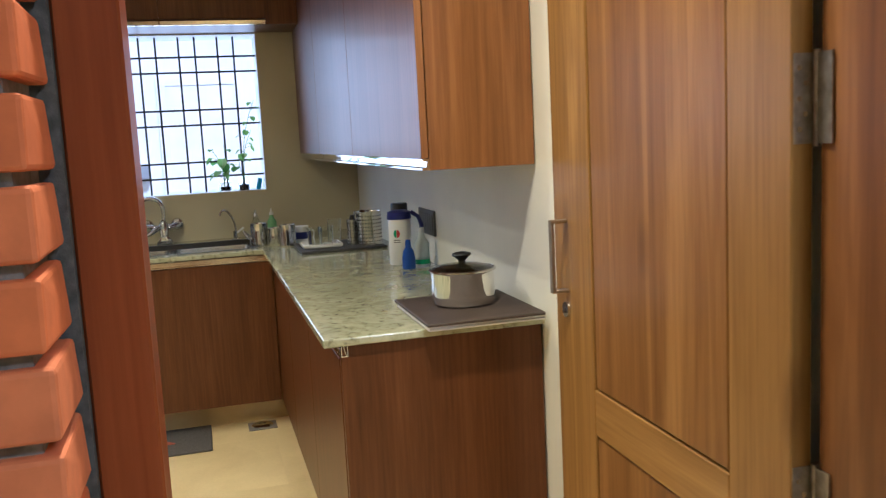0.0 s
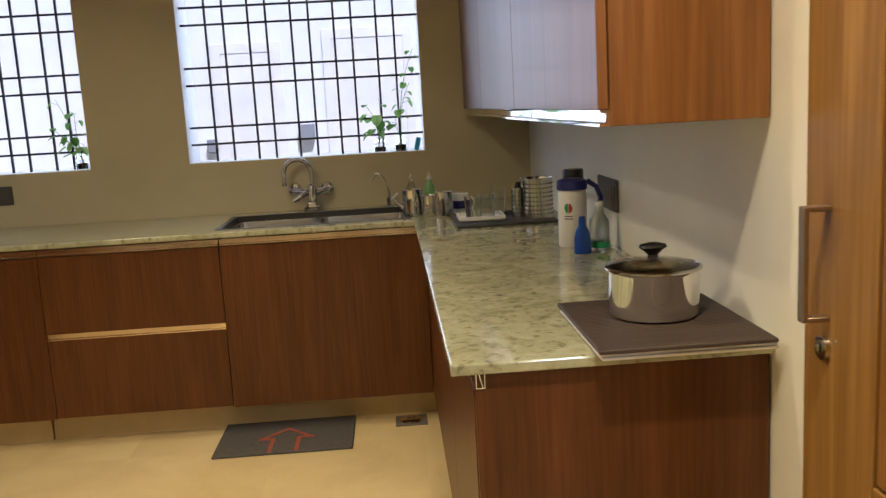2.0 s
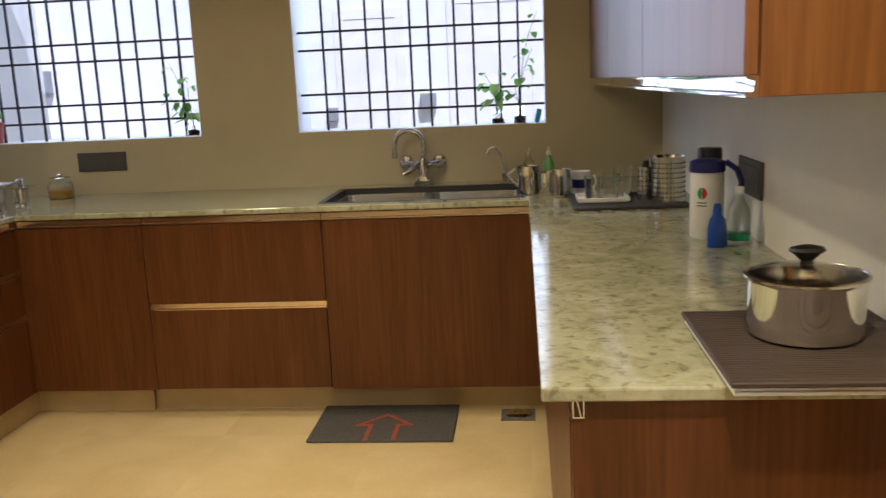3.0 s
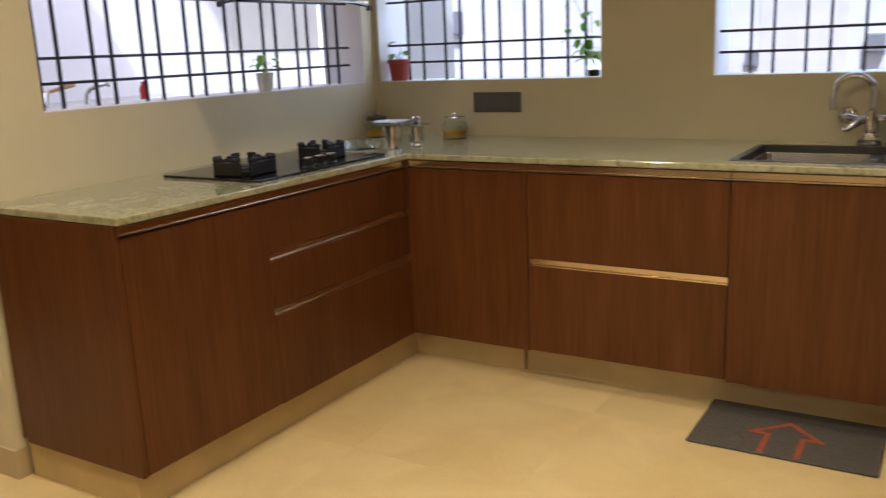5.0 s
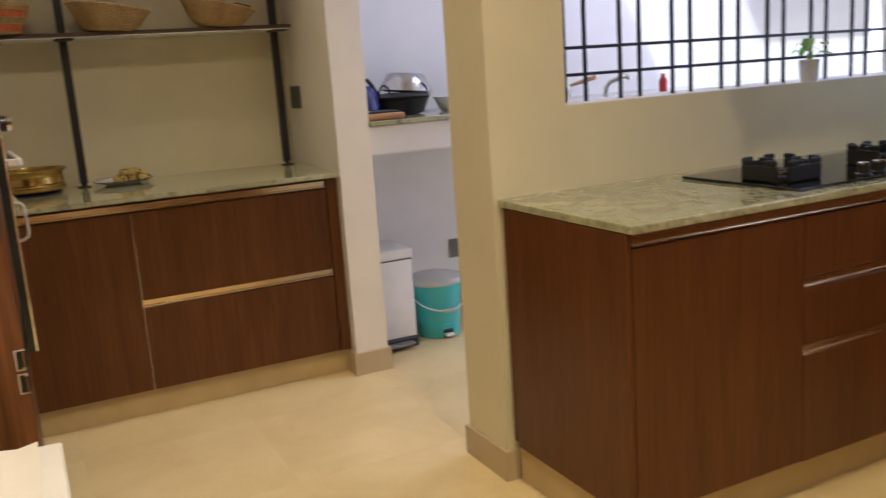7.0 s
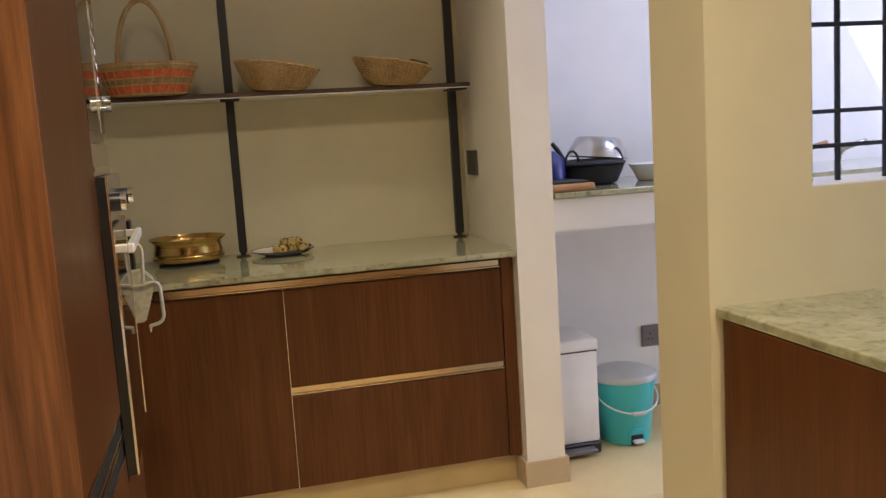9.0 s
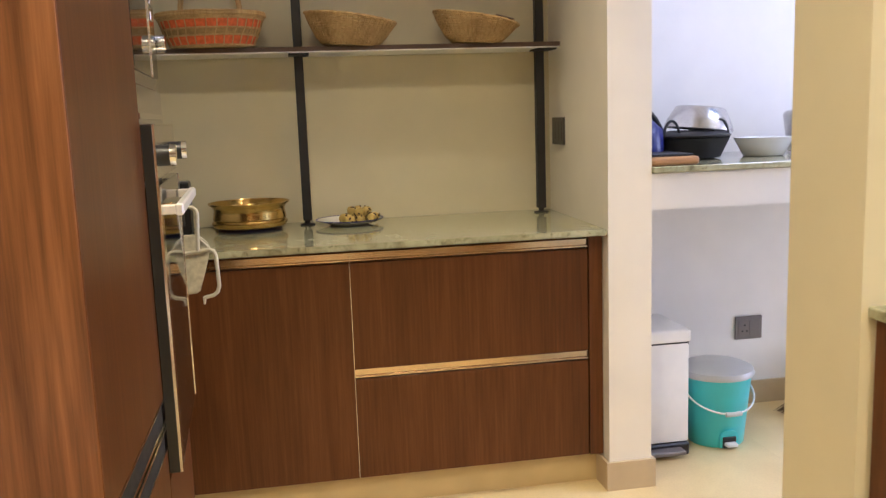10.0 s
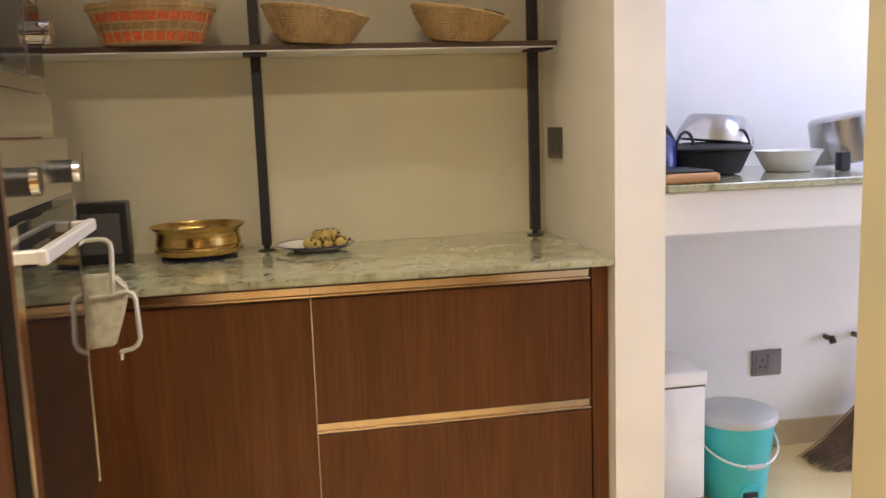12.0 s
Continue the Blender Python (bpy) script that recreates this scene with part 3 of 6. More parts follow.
# windows
def barred_window(name, label, axis, a0, a1, plane, outer, z0, z1, start, step):
    """White lined opening with a black grille of paired bars; axis is the way it runs."""
    w = thing(name, label, "window")
    w["kind"] = "structure"
    d = 1 if outer > plane else -1
    g = plane + d * 0.095
    n, u, k = [], start, 0
    while u < a1 - 0.012:
        n.append(u)
        u += step[k % 2]
        k += 1
    rows = [z0 + 0.087 + i * 0.2815 + j * 0.081 for i in range(3) for j in range(2)]
    for u in n:
        part("bar", boxm(u - 0.005, u + 0.005, g - 0.005, g + 0.005, z0 + 0.003, z1 - 0.003) if axis == "x" else boxm(g - 0.005, g + 0.005, u - 0.005, u + 0.005, z0 + 0.003, z1 - 0.003), BARM, w)
    for z in rows:
        gg = g - d * 0.0095
        part("crossbar", boxm(a0 + 0.002, a1 - 0.002, gg - 0.0045, gg + 0.0045, z - 0.005, z + 0.005) if axis == "x" else boxm(gg - 0.0045, gg + 0.0045, a0 + 0.002, a1 - 0.002, z - 0.005, z + 0.005), BARM, w)
    lo, hi = sorted((plane + d * 0.002, outer))
    lin = bmesh.new()
    for b in ((a0 - 0.0, a0 + 0.003, z0, z1), (a1 - 0.003, a1, z0, z1), (a0 + 0.003, a1 - 0.003, z0, z0 + 0.003), (a0 + 0.003, a1 - 0.003, z1 - 0.003, z1)):
        box(lin, b[0], b[1], lo, hi, b[2], b[3]) if axis == "x" else box(lin, lo, hi, b[0], b[1], b[2], b[3])
    part("lining", lin, WHITE, w, "white painted reveal")
    return w


barred_window("window_1", "white window opening with paired black bars above the sink", "x", -0.612, 0.517, NW, NW + 0.24, SILL, HEAD, -0.493, (0.084, 0.1185))
barred_window("window_2", "white window opening with paired black bars near the corner", "x", -2.2, -1.072, NW, NW + 0.24, SILL, HEAD, -2.087, (0.083, 0.1235))
barred_window("window_3", "wide white opening with black bars over the hob", "y", 3.22, 4.93, WW, WW - 0.24, SILL, HEAD, 3.286, (0.0775, 0.1355))

# work area slab on its upstand
structure("wall_upstand", boxm(-3.56, -3.42, 3.066, 5.9, 0.93, 1.045), WHITE, "white beam carrying the work slab", "wall")
ws = thing("work_slab", "grey-green granite slab on a white beam in the work area", "worktop")
part("slab", boxm(PW, -3.408, 3.068, 5.9, 1.047, 1.068, bev=0.003), GRANITE, ws)

# entrance door and frame
frame_thing = thing("door_frame", "reddish brown varnished timber frame of the entrance", "door frame")
part("left_jamb", boxm(0.035, 0.098, 1.088, 1.19, 0, 2.12, bev=0.003), JAMB, frame_thing)
part("right_jamb", boxm(0.986, 1.058, 1.05, 1.19, 0, 2.12, bev=0.003), TEAKJ, frame_thing)
part("head", boxm(0.028, 1.058, 1.088, 1.19, 2.122, 2.19, bev=0.003), JAMB, frame_thing)
door = thing("entrance_door", "varnished teak panel door standing wide open", "door", (0.949, 1.203, 0.01), -0.9)
part("hinge_stile", boxm(0, 0.036, 0, 0.155, 0, 2.08, bev=0.002), TEAK, door)
part("lock_stile", boxm(0, 0.036, 0.670, 0.872, 0, 2.08, bev=0.002), TEAK, door)
for z0, z1 in ((0, 0.2), (0.685, 0.79), (1.95, 2.08)):
    part("rail", boxm(0, 0.036, 0.156, 0.669, z0, z1, bev=0.002), TEAKR, door)
for z0, z1 in ((0.2, 0.685), (0.79, 1.95)):
    part("panel", boxm(0.0025, 0.027, 0.1615, 0.6640, z0 + 0.0045, z1 - 0.0045, bev=0.002), TEAKD, door)
    part("panel_groove", boxm(0.028, 0.032, 0.1565, 0.6685, z0 + 0.0005, z1 - 0.0005), GAPSHADE, door, "dark backing for the shadow gap round the panel")
# yard wall
structure("backdrop_wall", boxm(-8, 8, 7.35, 7.55, -0.02, 4.2), OUTW, "sunlit white neighbouring wall outside the windows", "wall")

# ---------------------------------------------------------------- more materials
ORANGE = plain("orange_print", (0.36, 0.085, 0.045), 0.8, vary=0.15, scale=60)
MATG = plain("charcoal_mat_fabric", (0.055, 0.053, 0.055), 0.95, vary=0.35, scale=220, relief=0.5)
# Box grey lightened so that the colour carries the bright outdoor haze.
BOXGREY = plain("hazed_grey_plastic", (0.26, 0.26, 0.30), 0.5, vary=0.08)
MILKY = glass_mat("milky_plastic", (0.86, 0.90, 0.86), 0.35)
SOCK = plain("mid_grey_plastic", (0.17, 0.155, 0.155), 0.4, vary=0.05)
MATF = plain("faded_grey_mat_fabric", (0.095, 0.088, 0.085), 0.95, vary=0.3, scale=160, relief=0.5)
SOAPG = plain("pale_green_soap_plastic", (0.20, 0.42, 0.17), 0.3, vary=0.1)
TEAL = plain("turquoise_plastic", (0.10, 0.60, 0.67), 0.3, vary=0.04)
LIDG = plain("translucent_grey_plastic", (0.50, 0.52, 0.53), 0.3, vary=0.04)
BLUEP = plain("blue_plastic", (0.012, 0.07, 0.42), 0.3, vary=0.08)
NAVY = plain("navy_plastic", (0.015, 0.02, 0.16), 0.35, vary=0.08)
CYAN = plain("light_blue_plastic", (0.05, 0.36, 0.65), 0.35, vary=0.05)
GREENP = plain("green_plastic", (0.03, 0.36, 0.16), 0.35, vary=0.1)
REDP = plain("terracotta_plastic", (0.33, 0.05, 0.03), 0.45, vary=0.08)
REDB = plain("red_plastic", (0.45, 0.03, 0.03), 0.4, vary=0.08)
BRASS = plain("aged_brass", (0.62, 0.42, 0.13), 0.22, 1.0, vary=0.2, scale=18)
WICKER = wood("pale_wicker", (0.25, 0.155, 0.055), (0.45, 0.31, 0.13), (0.60, 0.44, 0.21), 120, 0.75)
WICKO = plain("orange_cane", (0.60, 0.12, 0.03), 0.6, vary=0.25, scale=80)
BOARDW = wood("board_wood", (0.30, 0.15, 0.06), (0.45, 0.25, 0.11), (0.56, 0.35, 0.17), 60, 0.5, axis=1)
DARKW = wood("dark_ribbed_board", (0.030, 0.020, 0.016), (0.055, 0.038, 0.030), (0.085, 0.062, 0.050), 160, 0.6, axis=0)
SHELFW = wood("dark_shelf_wood", (0.035, 0.018, 0.012), (0.065, 0.035, 0.022), (0.10, 0.055, 0.035), 60, 0.5, axis=1)
HINGEM = plain("worn_hinge_steel", (0.33, 0.29, 0.24), 0.36, 0.85, vary=0.25, scale=60)
SEAM = plain("dark_mortar_seam", (0.085, 0.082, 0.08), 0.95, vary=0.4, scale=70, relief=0.8)
MORTAR = plain("grey_mortar", (0.20, 0.185, 0.17), 0.95, vary=0.3, scale=60, relief=0.8)
BASINM = plain("dull_basin_steel", (0.50, 0.48, 0.47), 0.24, 1.0, vary=0.1, scale=20)
TAPB = plain("dark_bronze_tap", (0.10, 0.07, 0.05), 0.4, 0.7, vary=0.15)
DNAVY = plain("dark_navy_plastic", (0.010, 0.012, 0.05), 0.4, vary=0.08)
EGG = plain("cream_eggshell", (0.50, 0.37, 0.10), 0.5, vary=0.2, scale=30)
SPECK = plain("brown_speckle", (0.045, 0.022, 0.012), 0.6, vary=0.2)
CLOTH = plain("pale_speckled_cloth", (0.50, 0.48, 0.37), 0.9, vary=0.2, scale=60, relief=0.4)
STALK = plain("dry_grass", (0.15, 0.10, 0.055), 0.9, vary=0.35, scale=30)
YELLOW = plain("yellow_grain", (0.55, 0.33, 0.03), 0.7, vary=0.25, scale=150, relief=0.4)
SOIL = plain("dark_soil", (0.05, 0.032, 0.02), 0.95, vary=0.3, scale=80, relief=0.6)
PAPER = plain("white_paper", (0.78, 0.76, 0.74), 0.7, vary=0.04, scale=10)
PINK = plain("pale_red_print", (0.66, 0.38, 0.34), 0.8, vary=0.1)
HOODG = glass_mat("tinted_hood_glass", (0.62, 0.74, 0.80), 0.05)
WATERG = glass_mat("jar_glass", (0.93, 0.96, 0.95), 0.02)


def leaf_mat():
    m, nt, b = mat_base("pothos_leaf")
    info = nt.nodes.new("ShaderNodeNewGeometry")
    col = ramp(nt, info.outputs["Random Per Island"], [(0.0, (0.13, 0.29, 0.06)), (0.6, (0.25, 0.44, 0.11)), (1.0, (0.45, 0.58, 0.22))])
    nt.links.new(col, b.inputs["Base Color"])
    b.inputs["Roughness"].default_value = 0.4
    b.inputs["Transmission Weight"].default_value = 0.0
    tr = nt.nodes.new("ShaderNodeBsdfTranslucent")
    nt.links.new(col, tr.inputs["Color"])
    mx = nt.nodes.new("ShaderNodeMixShader")
    mx.inputs[0].default_value = 0.72
    nt.links.new(b.outputs[0], mx.inputs[1])
    nt.links.new(tr.outputs[0], mx.inputs[2])
    nt.links.new(mx.outputs[0], nt.nodes["Material Output"].inputs["Surface"])
    return m


def brick_mat():
    m, nt, b = mat_base("orange_painted_brick")
    info = nt.nodes.new("ShaderNodeObjectInfo")
    base = ramp(nt, info.outputs["Random"], [(0.0, (0.60, 0.135, 0.030)), (0.45, (0.68, 0.18, 0.05)), (1.0, (0.68, 0.29, 0.16))])
    n = nd(nt, "ShaderNodeTexNoise", Scale=26.0, Detail=5.0)
    nt.links.new(coords(nt, (1, 1, 1)), n.inputs["Vector"])
    tone = ramp(nt, n.outputs["Fac"], [(0.3, (0.72, 0.70, 0.70)), (0.65, (1, 1, 1))])
    nt.links.new(mixc(nt, 0.7, base, tone, "MULTIPLY"), b.inputs["Base Color"])
    b.inputs["Roughness"].default_value = 0.75
    bump(nt, b, n.outputs["Fac"], 0.4, 0.002)
    return m


LEAF = leaf_mat()
BRICKM = brick_mat()

# ---------------------------------------------------------------- entrance: door furniture, bricks
hb = boxm(-0.041, -0.033, 0.791, 0.809, 0.988, 1.158, bev=0.0015)
box(hb, -0.033, 0.0, 0.791, 0.809, 1.150, 1.158, bev=0.0015)
box(hb, -0.033, 0.0, 0.791, 0.809, 0.988, 0.996, bev=0.0015)
pull = part("pull_handle", hb, BRONZE, door, "satin bronze flat bar handle")
lockp = part("lock_plate", tubem([(0.001, 0.806, 0.946), (-0.007, 0.806, 0.946)], 0.018, 20), CHROME, door, "steel lock rosette", True)
part("keyhole", boxm(-0.0075, -0.0055, 0.804, 0.808, 0.938, 0.952), BLACK, lockp)
for z0 in (1.326, 0.734, 0.18, 1.86):
    hg = part("hinge", boxm(0.003, 0.034, -0.0022, 0, z0, z0 + 0.124), HINGEM, door, "worn steel butt hinge")
    part("jamb_plate", boxm(0.0335, 0.0362, -0.040, -0.006, z0, z0 + 0.124), HINGEM, hg)
    part("pin", tubem([(0.036, -0.006, z0 - 0.004), (0.036, -0.006, z0 + 0.128)], 0.0055, 10), HINGEM, hg, smooth=True)
    for k, (sy, sz) in enumerate(((0, 0.02), (0, 0.062), (0, 0.104), (1, 0.041), (1, 0.083))):
        part("screw", tubem([(0.011 + 0.010 * sy, -0.0022, z0 + sz), (0.011 + 0.010 * sy, -0.0034, z0 + sz)], 0.004, 8), ALU, hg)
brick_wall = structure("wall_brick", boxm(-1.6, 0.012, 0.953, 1.084, 0, 2.3), MORTAR, "orange painted brick pier beside the door frame", "wall")
mortar_seam = structure("trim", boxm(0.012, 0.0345, 1.076, 1.100, 0, 2.14), SEAM, "rough mortar seam between bricks and frame", "trim")

# ---------------------------------------------------------------- sink corner
sink = thing("kitchen_sink", "stainless steel double bowl sink set into the granite", "sink")
SZ0 = TOP - 0.0235
# Seal made wider, and cut edge blackened, to stand for undermount shade.
part("seal", plate("z", [-0.404, 0.412], [4.426, 4.882], [(-0.3832, 0.3982, 4.4368, 4.8582)], TOP + 0.0004, TOP + 0.0022, 0.0005), SEALSHADE, sink, "dark seal widened with painted edge shade round the bowls")
part("cut_edge", plate("z", [-0.3830, 0.3980], [4.4370, 4.8580], [(-0.380, 0.395, 4.440, 4.855)], SZ0 + 0.0006, TOP + 0.0020, 0.0003), SEALSHADE, sink, "dark strip for the shaded cut edge of the stone")
part("rim", plate("z", [-0.402, 0.412], [4.425, 4.874], [(-0.372, -0.016, 4.447, 4.846), (0.014, 0.386, 4.447, 4.846)], SZ0 - 0.004, SZ0, 0.001), SINKM, sink, "steel flange under the stone")
for x0, x1 in ((-0.372, -0.016), (0.014, 0.386)):
    b = bmesh.new()
    ring_ = []
    for zz, ins, rad in ((SZ0 - 0.001, 0.0, 0.030), (SZ0 - 0.030, 0.002, 0.032), (0.715, 0.012, 0.040), (0.700, 0.020, 0.040), (0.694, 0.035, 0.036)):
        ring_.append([b.verts.new((cx_ + rad * math.cos(radians(a_)), cy_ + rad * math.sin(radians(a_)), zz))
                      for cx_, cy_, a0_ in ((x1 - ins - rad, 4.846 - ins - rad, 0), (x0 + ins + rad, 4.846 - ins - rad, 90), (x0 + ins + rad, 4.447 + ins + rad, 180), (x1 - ins - rad, 4.447 + ins + rad, 270))
                      for a_ in (a0_, a0_ + 30, a0_ + 60, a0_ + 90)])
    for p, q in zip(ring_, ring_[1:]):
        for k in range(len(p)):
            b.faces.new((p[k], p[(k + 1) % len(p)], q[(k + 1) % len(q)], q[k]))
    b.faces.new(ring_[-1])
    bmesh.ops.recalc_face_normals(b, faces=b.faces)
    part("bowl", b, SINKM, sink, smooth=True)
    part("drain", turned([(0, 0), (0.035, 0), (0.04, 0.003), (0.03, 0.003), (0, 0.001)], ((x0 + x1) / 2, 4.66, 0.694)), CHROME, sink, smooth=True)

tap = thing("wall_tap", "chrome wall-mounted mixer tap with a swan-neck spout", "tap", (-0.044, NW, 0.973))
for sx_ in (-0.076, 0.076):
    part("flange", tubem([(sx_, -0.0008, 0), (sx_, -0.006, 0), (sx_, -0.017, 0), (sx_, -0.022, 0)], [0.033, 0.033, 0.029, 0.018], 28), CHROME, tap, smooth=True)
    part("union_nut", tubem([(sx_, -0.022, 0), (sx_, -0.026, 0), (sx_, -0.044, 0), (sx_, -0.046, 0)], [0.015, 0.019, 0.019, 0.015], 6), CHROME, tap)
    part("leg", tubem([(sx_, -0.046, 0), (sx_, -0.060, -0.001), (sx_ * 0.82, -0.069, -0.004), (sx_ * 0.4, -0.072, -0.010)], [0.014, 0.016, 0.016, 0.017], 14), CHROME, tap, smooth=True)
part("body", tubem([(0.006, -0.066, 0.026), (0.006, -0.070, 0.016), (0.006, -0.076, -0.012), (0.008, -0.086, -0.044), (0.009, -0.092, -0.064)], [0.015, 0.021, 0.026, 0.024, 0.017], 18), CHROME, tap, smooth=True)
part("spout", tubem([(0.010, -0.066, 0.020), (0.012, -0.066, 0.062)] + [(p[0], -0.066 - 0.012 * k_ / 14, p[2]) for k_, p in enumerate(arc((-0.053, 0, 0.084), 0.064, 0, 180, 14))] + [(-0.118, -0.078, 0.062), (-0.118, -0.078, 0.040)], 0.0112, 12), CHROME, tap, smooth=True)
part("spout_end", tubem([(-0.118, -0.078, 0.046), (-0.118, -0.078, 0.026)], 0.0128, 12), CHROME, tap, smooth=True)
part("lever", tubem([(-0.006, -0.088, 0.000), (-0.030, -0.104, -0.014), (-0.058, -0.118, -0.034), (-0.078, -0.124, -0.042)], [0.012, 0.014, 0.012, 0.008], 12), CHROME, tap, smooth=True)
part("knob", tubem([(0.010, -0.088, -0.084), (0.010, -0.100, -0.087), (0.010, -0.106, -0.088), (0.010, -0.124, -0.090), (0.010, -0.130, -0.091)], [0.018, 0.020, 0.039, 0.040, 0.028], 20), CHROME, tap, "fluted round chrome knob", True)

ro = thing("filter_tap", "slim chrome drinking-water tap on the worktop", "tap", (0.326, 4.905, TOP))
part("base", turned([(0, 0), (0.022, 0), (0.022, 0.006), (0.011, 0.012), (0.011, 0.045), (0, 0.045)]), CHROME, ro, smooth=True)
part("spout", tubem([(0, 0, 0.03), (0.004, 0, 0.062), (-0.001, 0, 0.095), (-0.015, 0, 0.127), (-0.031, 0, 0.150), (-0.046, 0, 0.160), (-0.060, 0, 0.157), (-0.070, 0, 0.144), (-0.074, 0, 0.132)], 0.0055, 10), CHROME, ro, smooth=True)
part("lever", tubem([(0.008, 0, 0.034), (0.045, 0, 0.062)], [0.004, 0.006], 8), WHITEP, ro, "pale lever", True)


def vessel(prof_out, wall=0.002, base=0.003):
    """Closed outer and inner profile of an open pot or glass."""
    inner = [(max(r - wall, 0.0), z) for r, z in reversed(prof_out) if z > prof_out[0][1] + base]
    z = prof_out[0][1] + base
    lastr = prof_out[0][0]
    for (ra, za), (rb, zb) in zip(prof_out, prof_out[1:]):
        if za <= z <= zb and zb > za:
            lastr = ra + (rb - ra) * (z - za) / (zb - za)
    lastr = max(lastr - wall, 0.001)
    return [(0, prof_out[0][1])] + prof_out + inner + [(lastr, prof_out[0][1] + base), (0, prof_out[0][1] + base)]


def cup(name, label, at, r0, r1, h, mat, category="cup", group="", wall=0.002, seg=32):
    c = thing(name, label, category, at, group=group)
    part("cup", turned(vessel([(r0 * 0.94, 0), (r0, 0.003), ((r0 + r1) / 2, h / 2), (r1, h - 0.002), (r1 + 0.001, h)], wall), seg=seg), mat, c, smooth=True)
    return c


kt = cup("steel_jug", "polished steel jug with a spout beside the sink", (0.428, 4.52, TOP), 0.044, 0.043, 0.112, CHROME, "jug")
part("spout", tubem([(-0.040, -0.006, 0.035), (-0.062, -0.010, 0.058), (-0.078, -0.012, 0.080)], [0.012, 0.009, 0.006], 10), STEEL, kt, smooth=True)
m1 = cup("steel_mug", "shiny steel mug standing by the sink", (0.502, 4.475, TOP), 0.036, 0.039, 0.088, CHROME)
j1 = cup("steel_jug", "dull steel jug with a black handle", (0.556, 4.415, TOP), 0.041, 0.038, 0.105, STEEL, "jug")
part("handle", tubem([(-0.006, -0.036, 0.075), (-0.006, -0.060, 0.060), (-0.006, -0.064, 0.030), (-0.006, -0.044, 0.012)], 0.007, 10), BLACK, j1, "black plastic handle", True)
c1 = cup("ceramic_cup", "white cup with a dark blue motif", (0.632, 4.50, TOP), 0.030, 0.037, 0.085, CERAM)
part("motif", turned([(0.0350, 0.022), (0.0362, 0.030), (0.0368, 0.05), (0.0364, 0.056)], seg=32), NAVY, c1, "dark blue printed band")
part("handle", tubem(arc((0.040, 0, 0.042), 0.022, -80, 80, 8), 0.0045, 8), CERAM, c1, smooth=True)

for nm, lab, at, mt, cap in (("soap_bottle", "clear dispenser bottle with a steel spout", (0.435, 4.86, TOP), WATERG, STEEL), ("soap_bottle", "green dish soap bottle with a pale cap", (0.52, 4.88, TOP), SOAPG, WHITEP)):
    sb = thing(nm, lab, "bottle", at)
    part("body", turned([(0, 0), (0.024, 0), (0.026, 0.006), (0.025, 0.085), (0.011, 0.110), (0.010, 0.120), (0, 0.120)]), mt, sb, smooth=True)
    part("cap", turned([(0, 0.120), (0.012, 0.120), (0.011, 0.134), (0.005, 0.138), (0.004, 0.155), (0, 0.155)]), cap, sb, smooth=True)

dm = thing("drying_mat", "charcoal fabric drying mat under the glasses", "mat")
part("mat", boxm(0.575, 0.965, 4.02, 4.40, TOP + 0.0008, TOP + 0.011, bev=0.004, seg=2), MATG, dm)
tr = thing("plastic_tray", "white rectangular tray holding tumblers", "tray", (0.685, 4.19, TOP + 0.0115))
part("tray", plate("z", [-0.085, 0.085], [-0.075, 0.075], [], 0, 0.006, 0.002), WHITEP, tr)
part("rim", plate("z", [-0.090, 0.090], [-0.080, 0.080], [(-0.084, 0.084, -0.074, 0.074)], 0.0045, 0.018, 0.001), WHITEP, tr)
for gx, gy, gz in ((0.655, 4.165, 0.018), (0.715, 4.215, 0.018), (0.775, 4.345, 0.0115)):
    cup("glass_tumbler", "clear glass tumbler on the drying mat", (gx, gy, TOP + gz), 0.030, 0.035, 0.085 if gy < 4.3 else 0.11, GLASS, "glass", "drinking glasses", 0.0025)


def holder(label, at, r, h):
    """A steel cutlery cylinder with rows of round punched holes."""
    c = thing("utensil_holder", label, "holder", at)
    part("cylinder", turned(vessel([(r, 0), (r, 0.004), (r, h - 0.003), (r + 0.0015, h)], 0.0012)), STEEL, c, smooth=True)
    n = max(10, int(2 * math.pi * r / 0.0125))
    b = bmesh.new()
    for i in range(n):
        a = 2 * math.pi * i / n
        for k in range(int(h / 0.0165) - 1):
            p = Vector((math.cos(a), math.sin(a), 0)) * (r - 0.0005)
            q = p * (1 + 0.0016 / r)
            z = 0.018 + k * 0.0165
            tube(b, [(p.x, p.y, z), (q.x, q.y, z)], 0.0029, 6)
    part("punched_holes", b, BLACK, c, "dark punched holes")
    return c


uh = holder("perforated steel utensil holder on the drying mat", (0.905, 4.125, TOP + 0.0115), 0.057, 0.155)
part("ladle", turned([(0, 0.163), (0.010, 0.162), (0.021, 0.157), (0.025, 0.150), (0.024, 0.146), (0, 0.146)], (-0.030, -0.012, 0), 20), CHROME, uh, "round steel ladle bowl standing upside down", True)
part("ladle_handle", tubem([(-0.030, -0.012, 0.010), (-0.030, -0.012, 0.147)], 0.003, 8), STEEL, uh, smooth=True)
nh = holder("narrow perforated steel cutlery holder", (0.832, 4.17, TOP + 0.0115), 0.024, 0.118)
part("knife_handle", tubem([(0.002, 0, 0.06), (0.002, 0, 0.118), (0.003, 0, 0.138)], [0.005, 0.013, 0.010], 10), BLACK, nh, "black knife handle", True)
part("spoon", tubem([(0.010, 0.004, 0.02), (0.014, 0.006, 0.13), (0.016, 0.006, 0.155)], [0.003, 0.0035, 0.0055], 8), STEEL, nh, smooth=True)

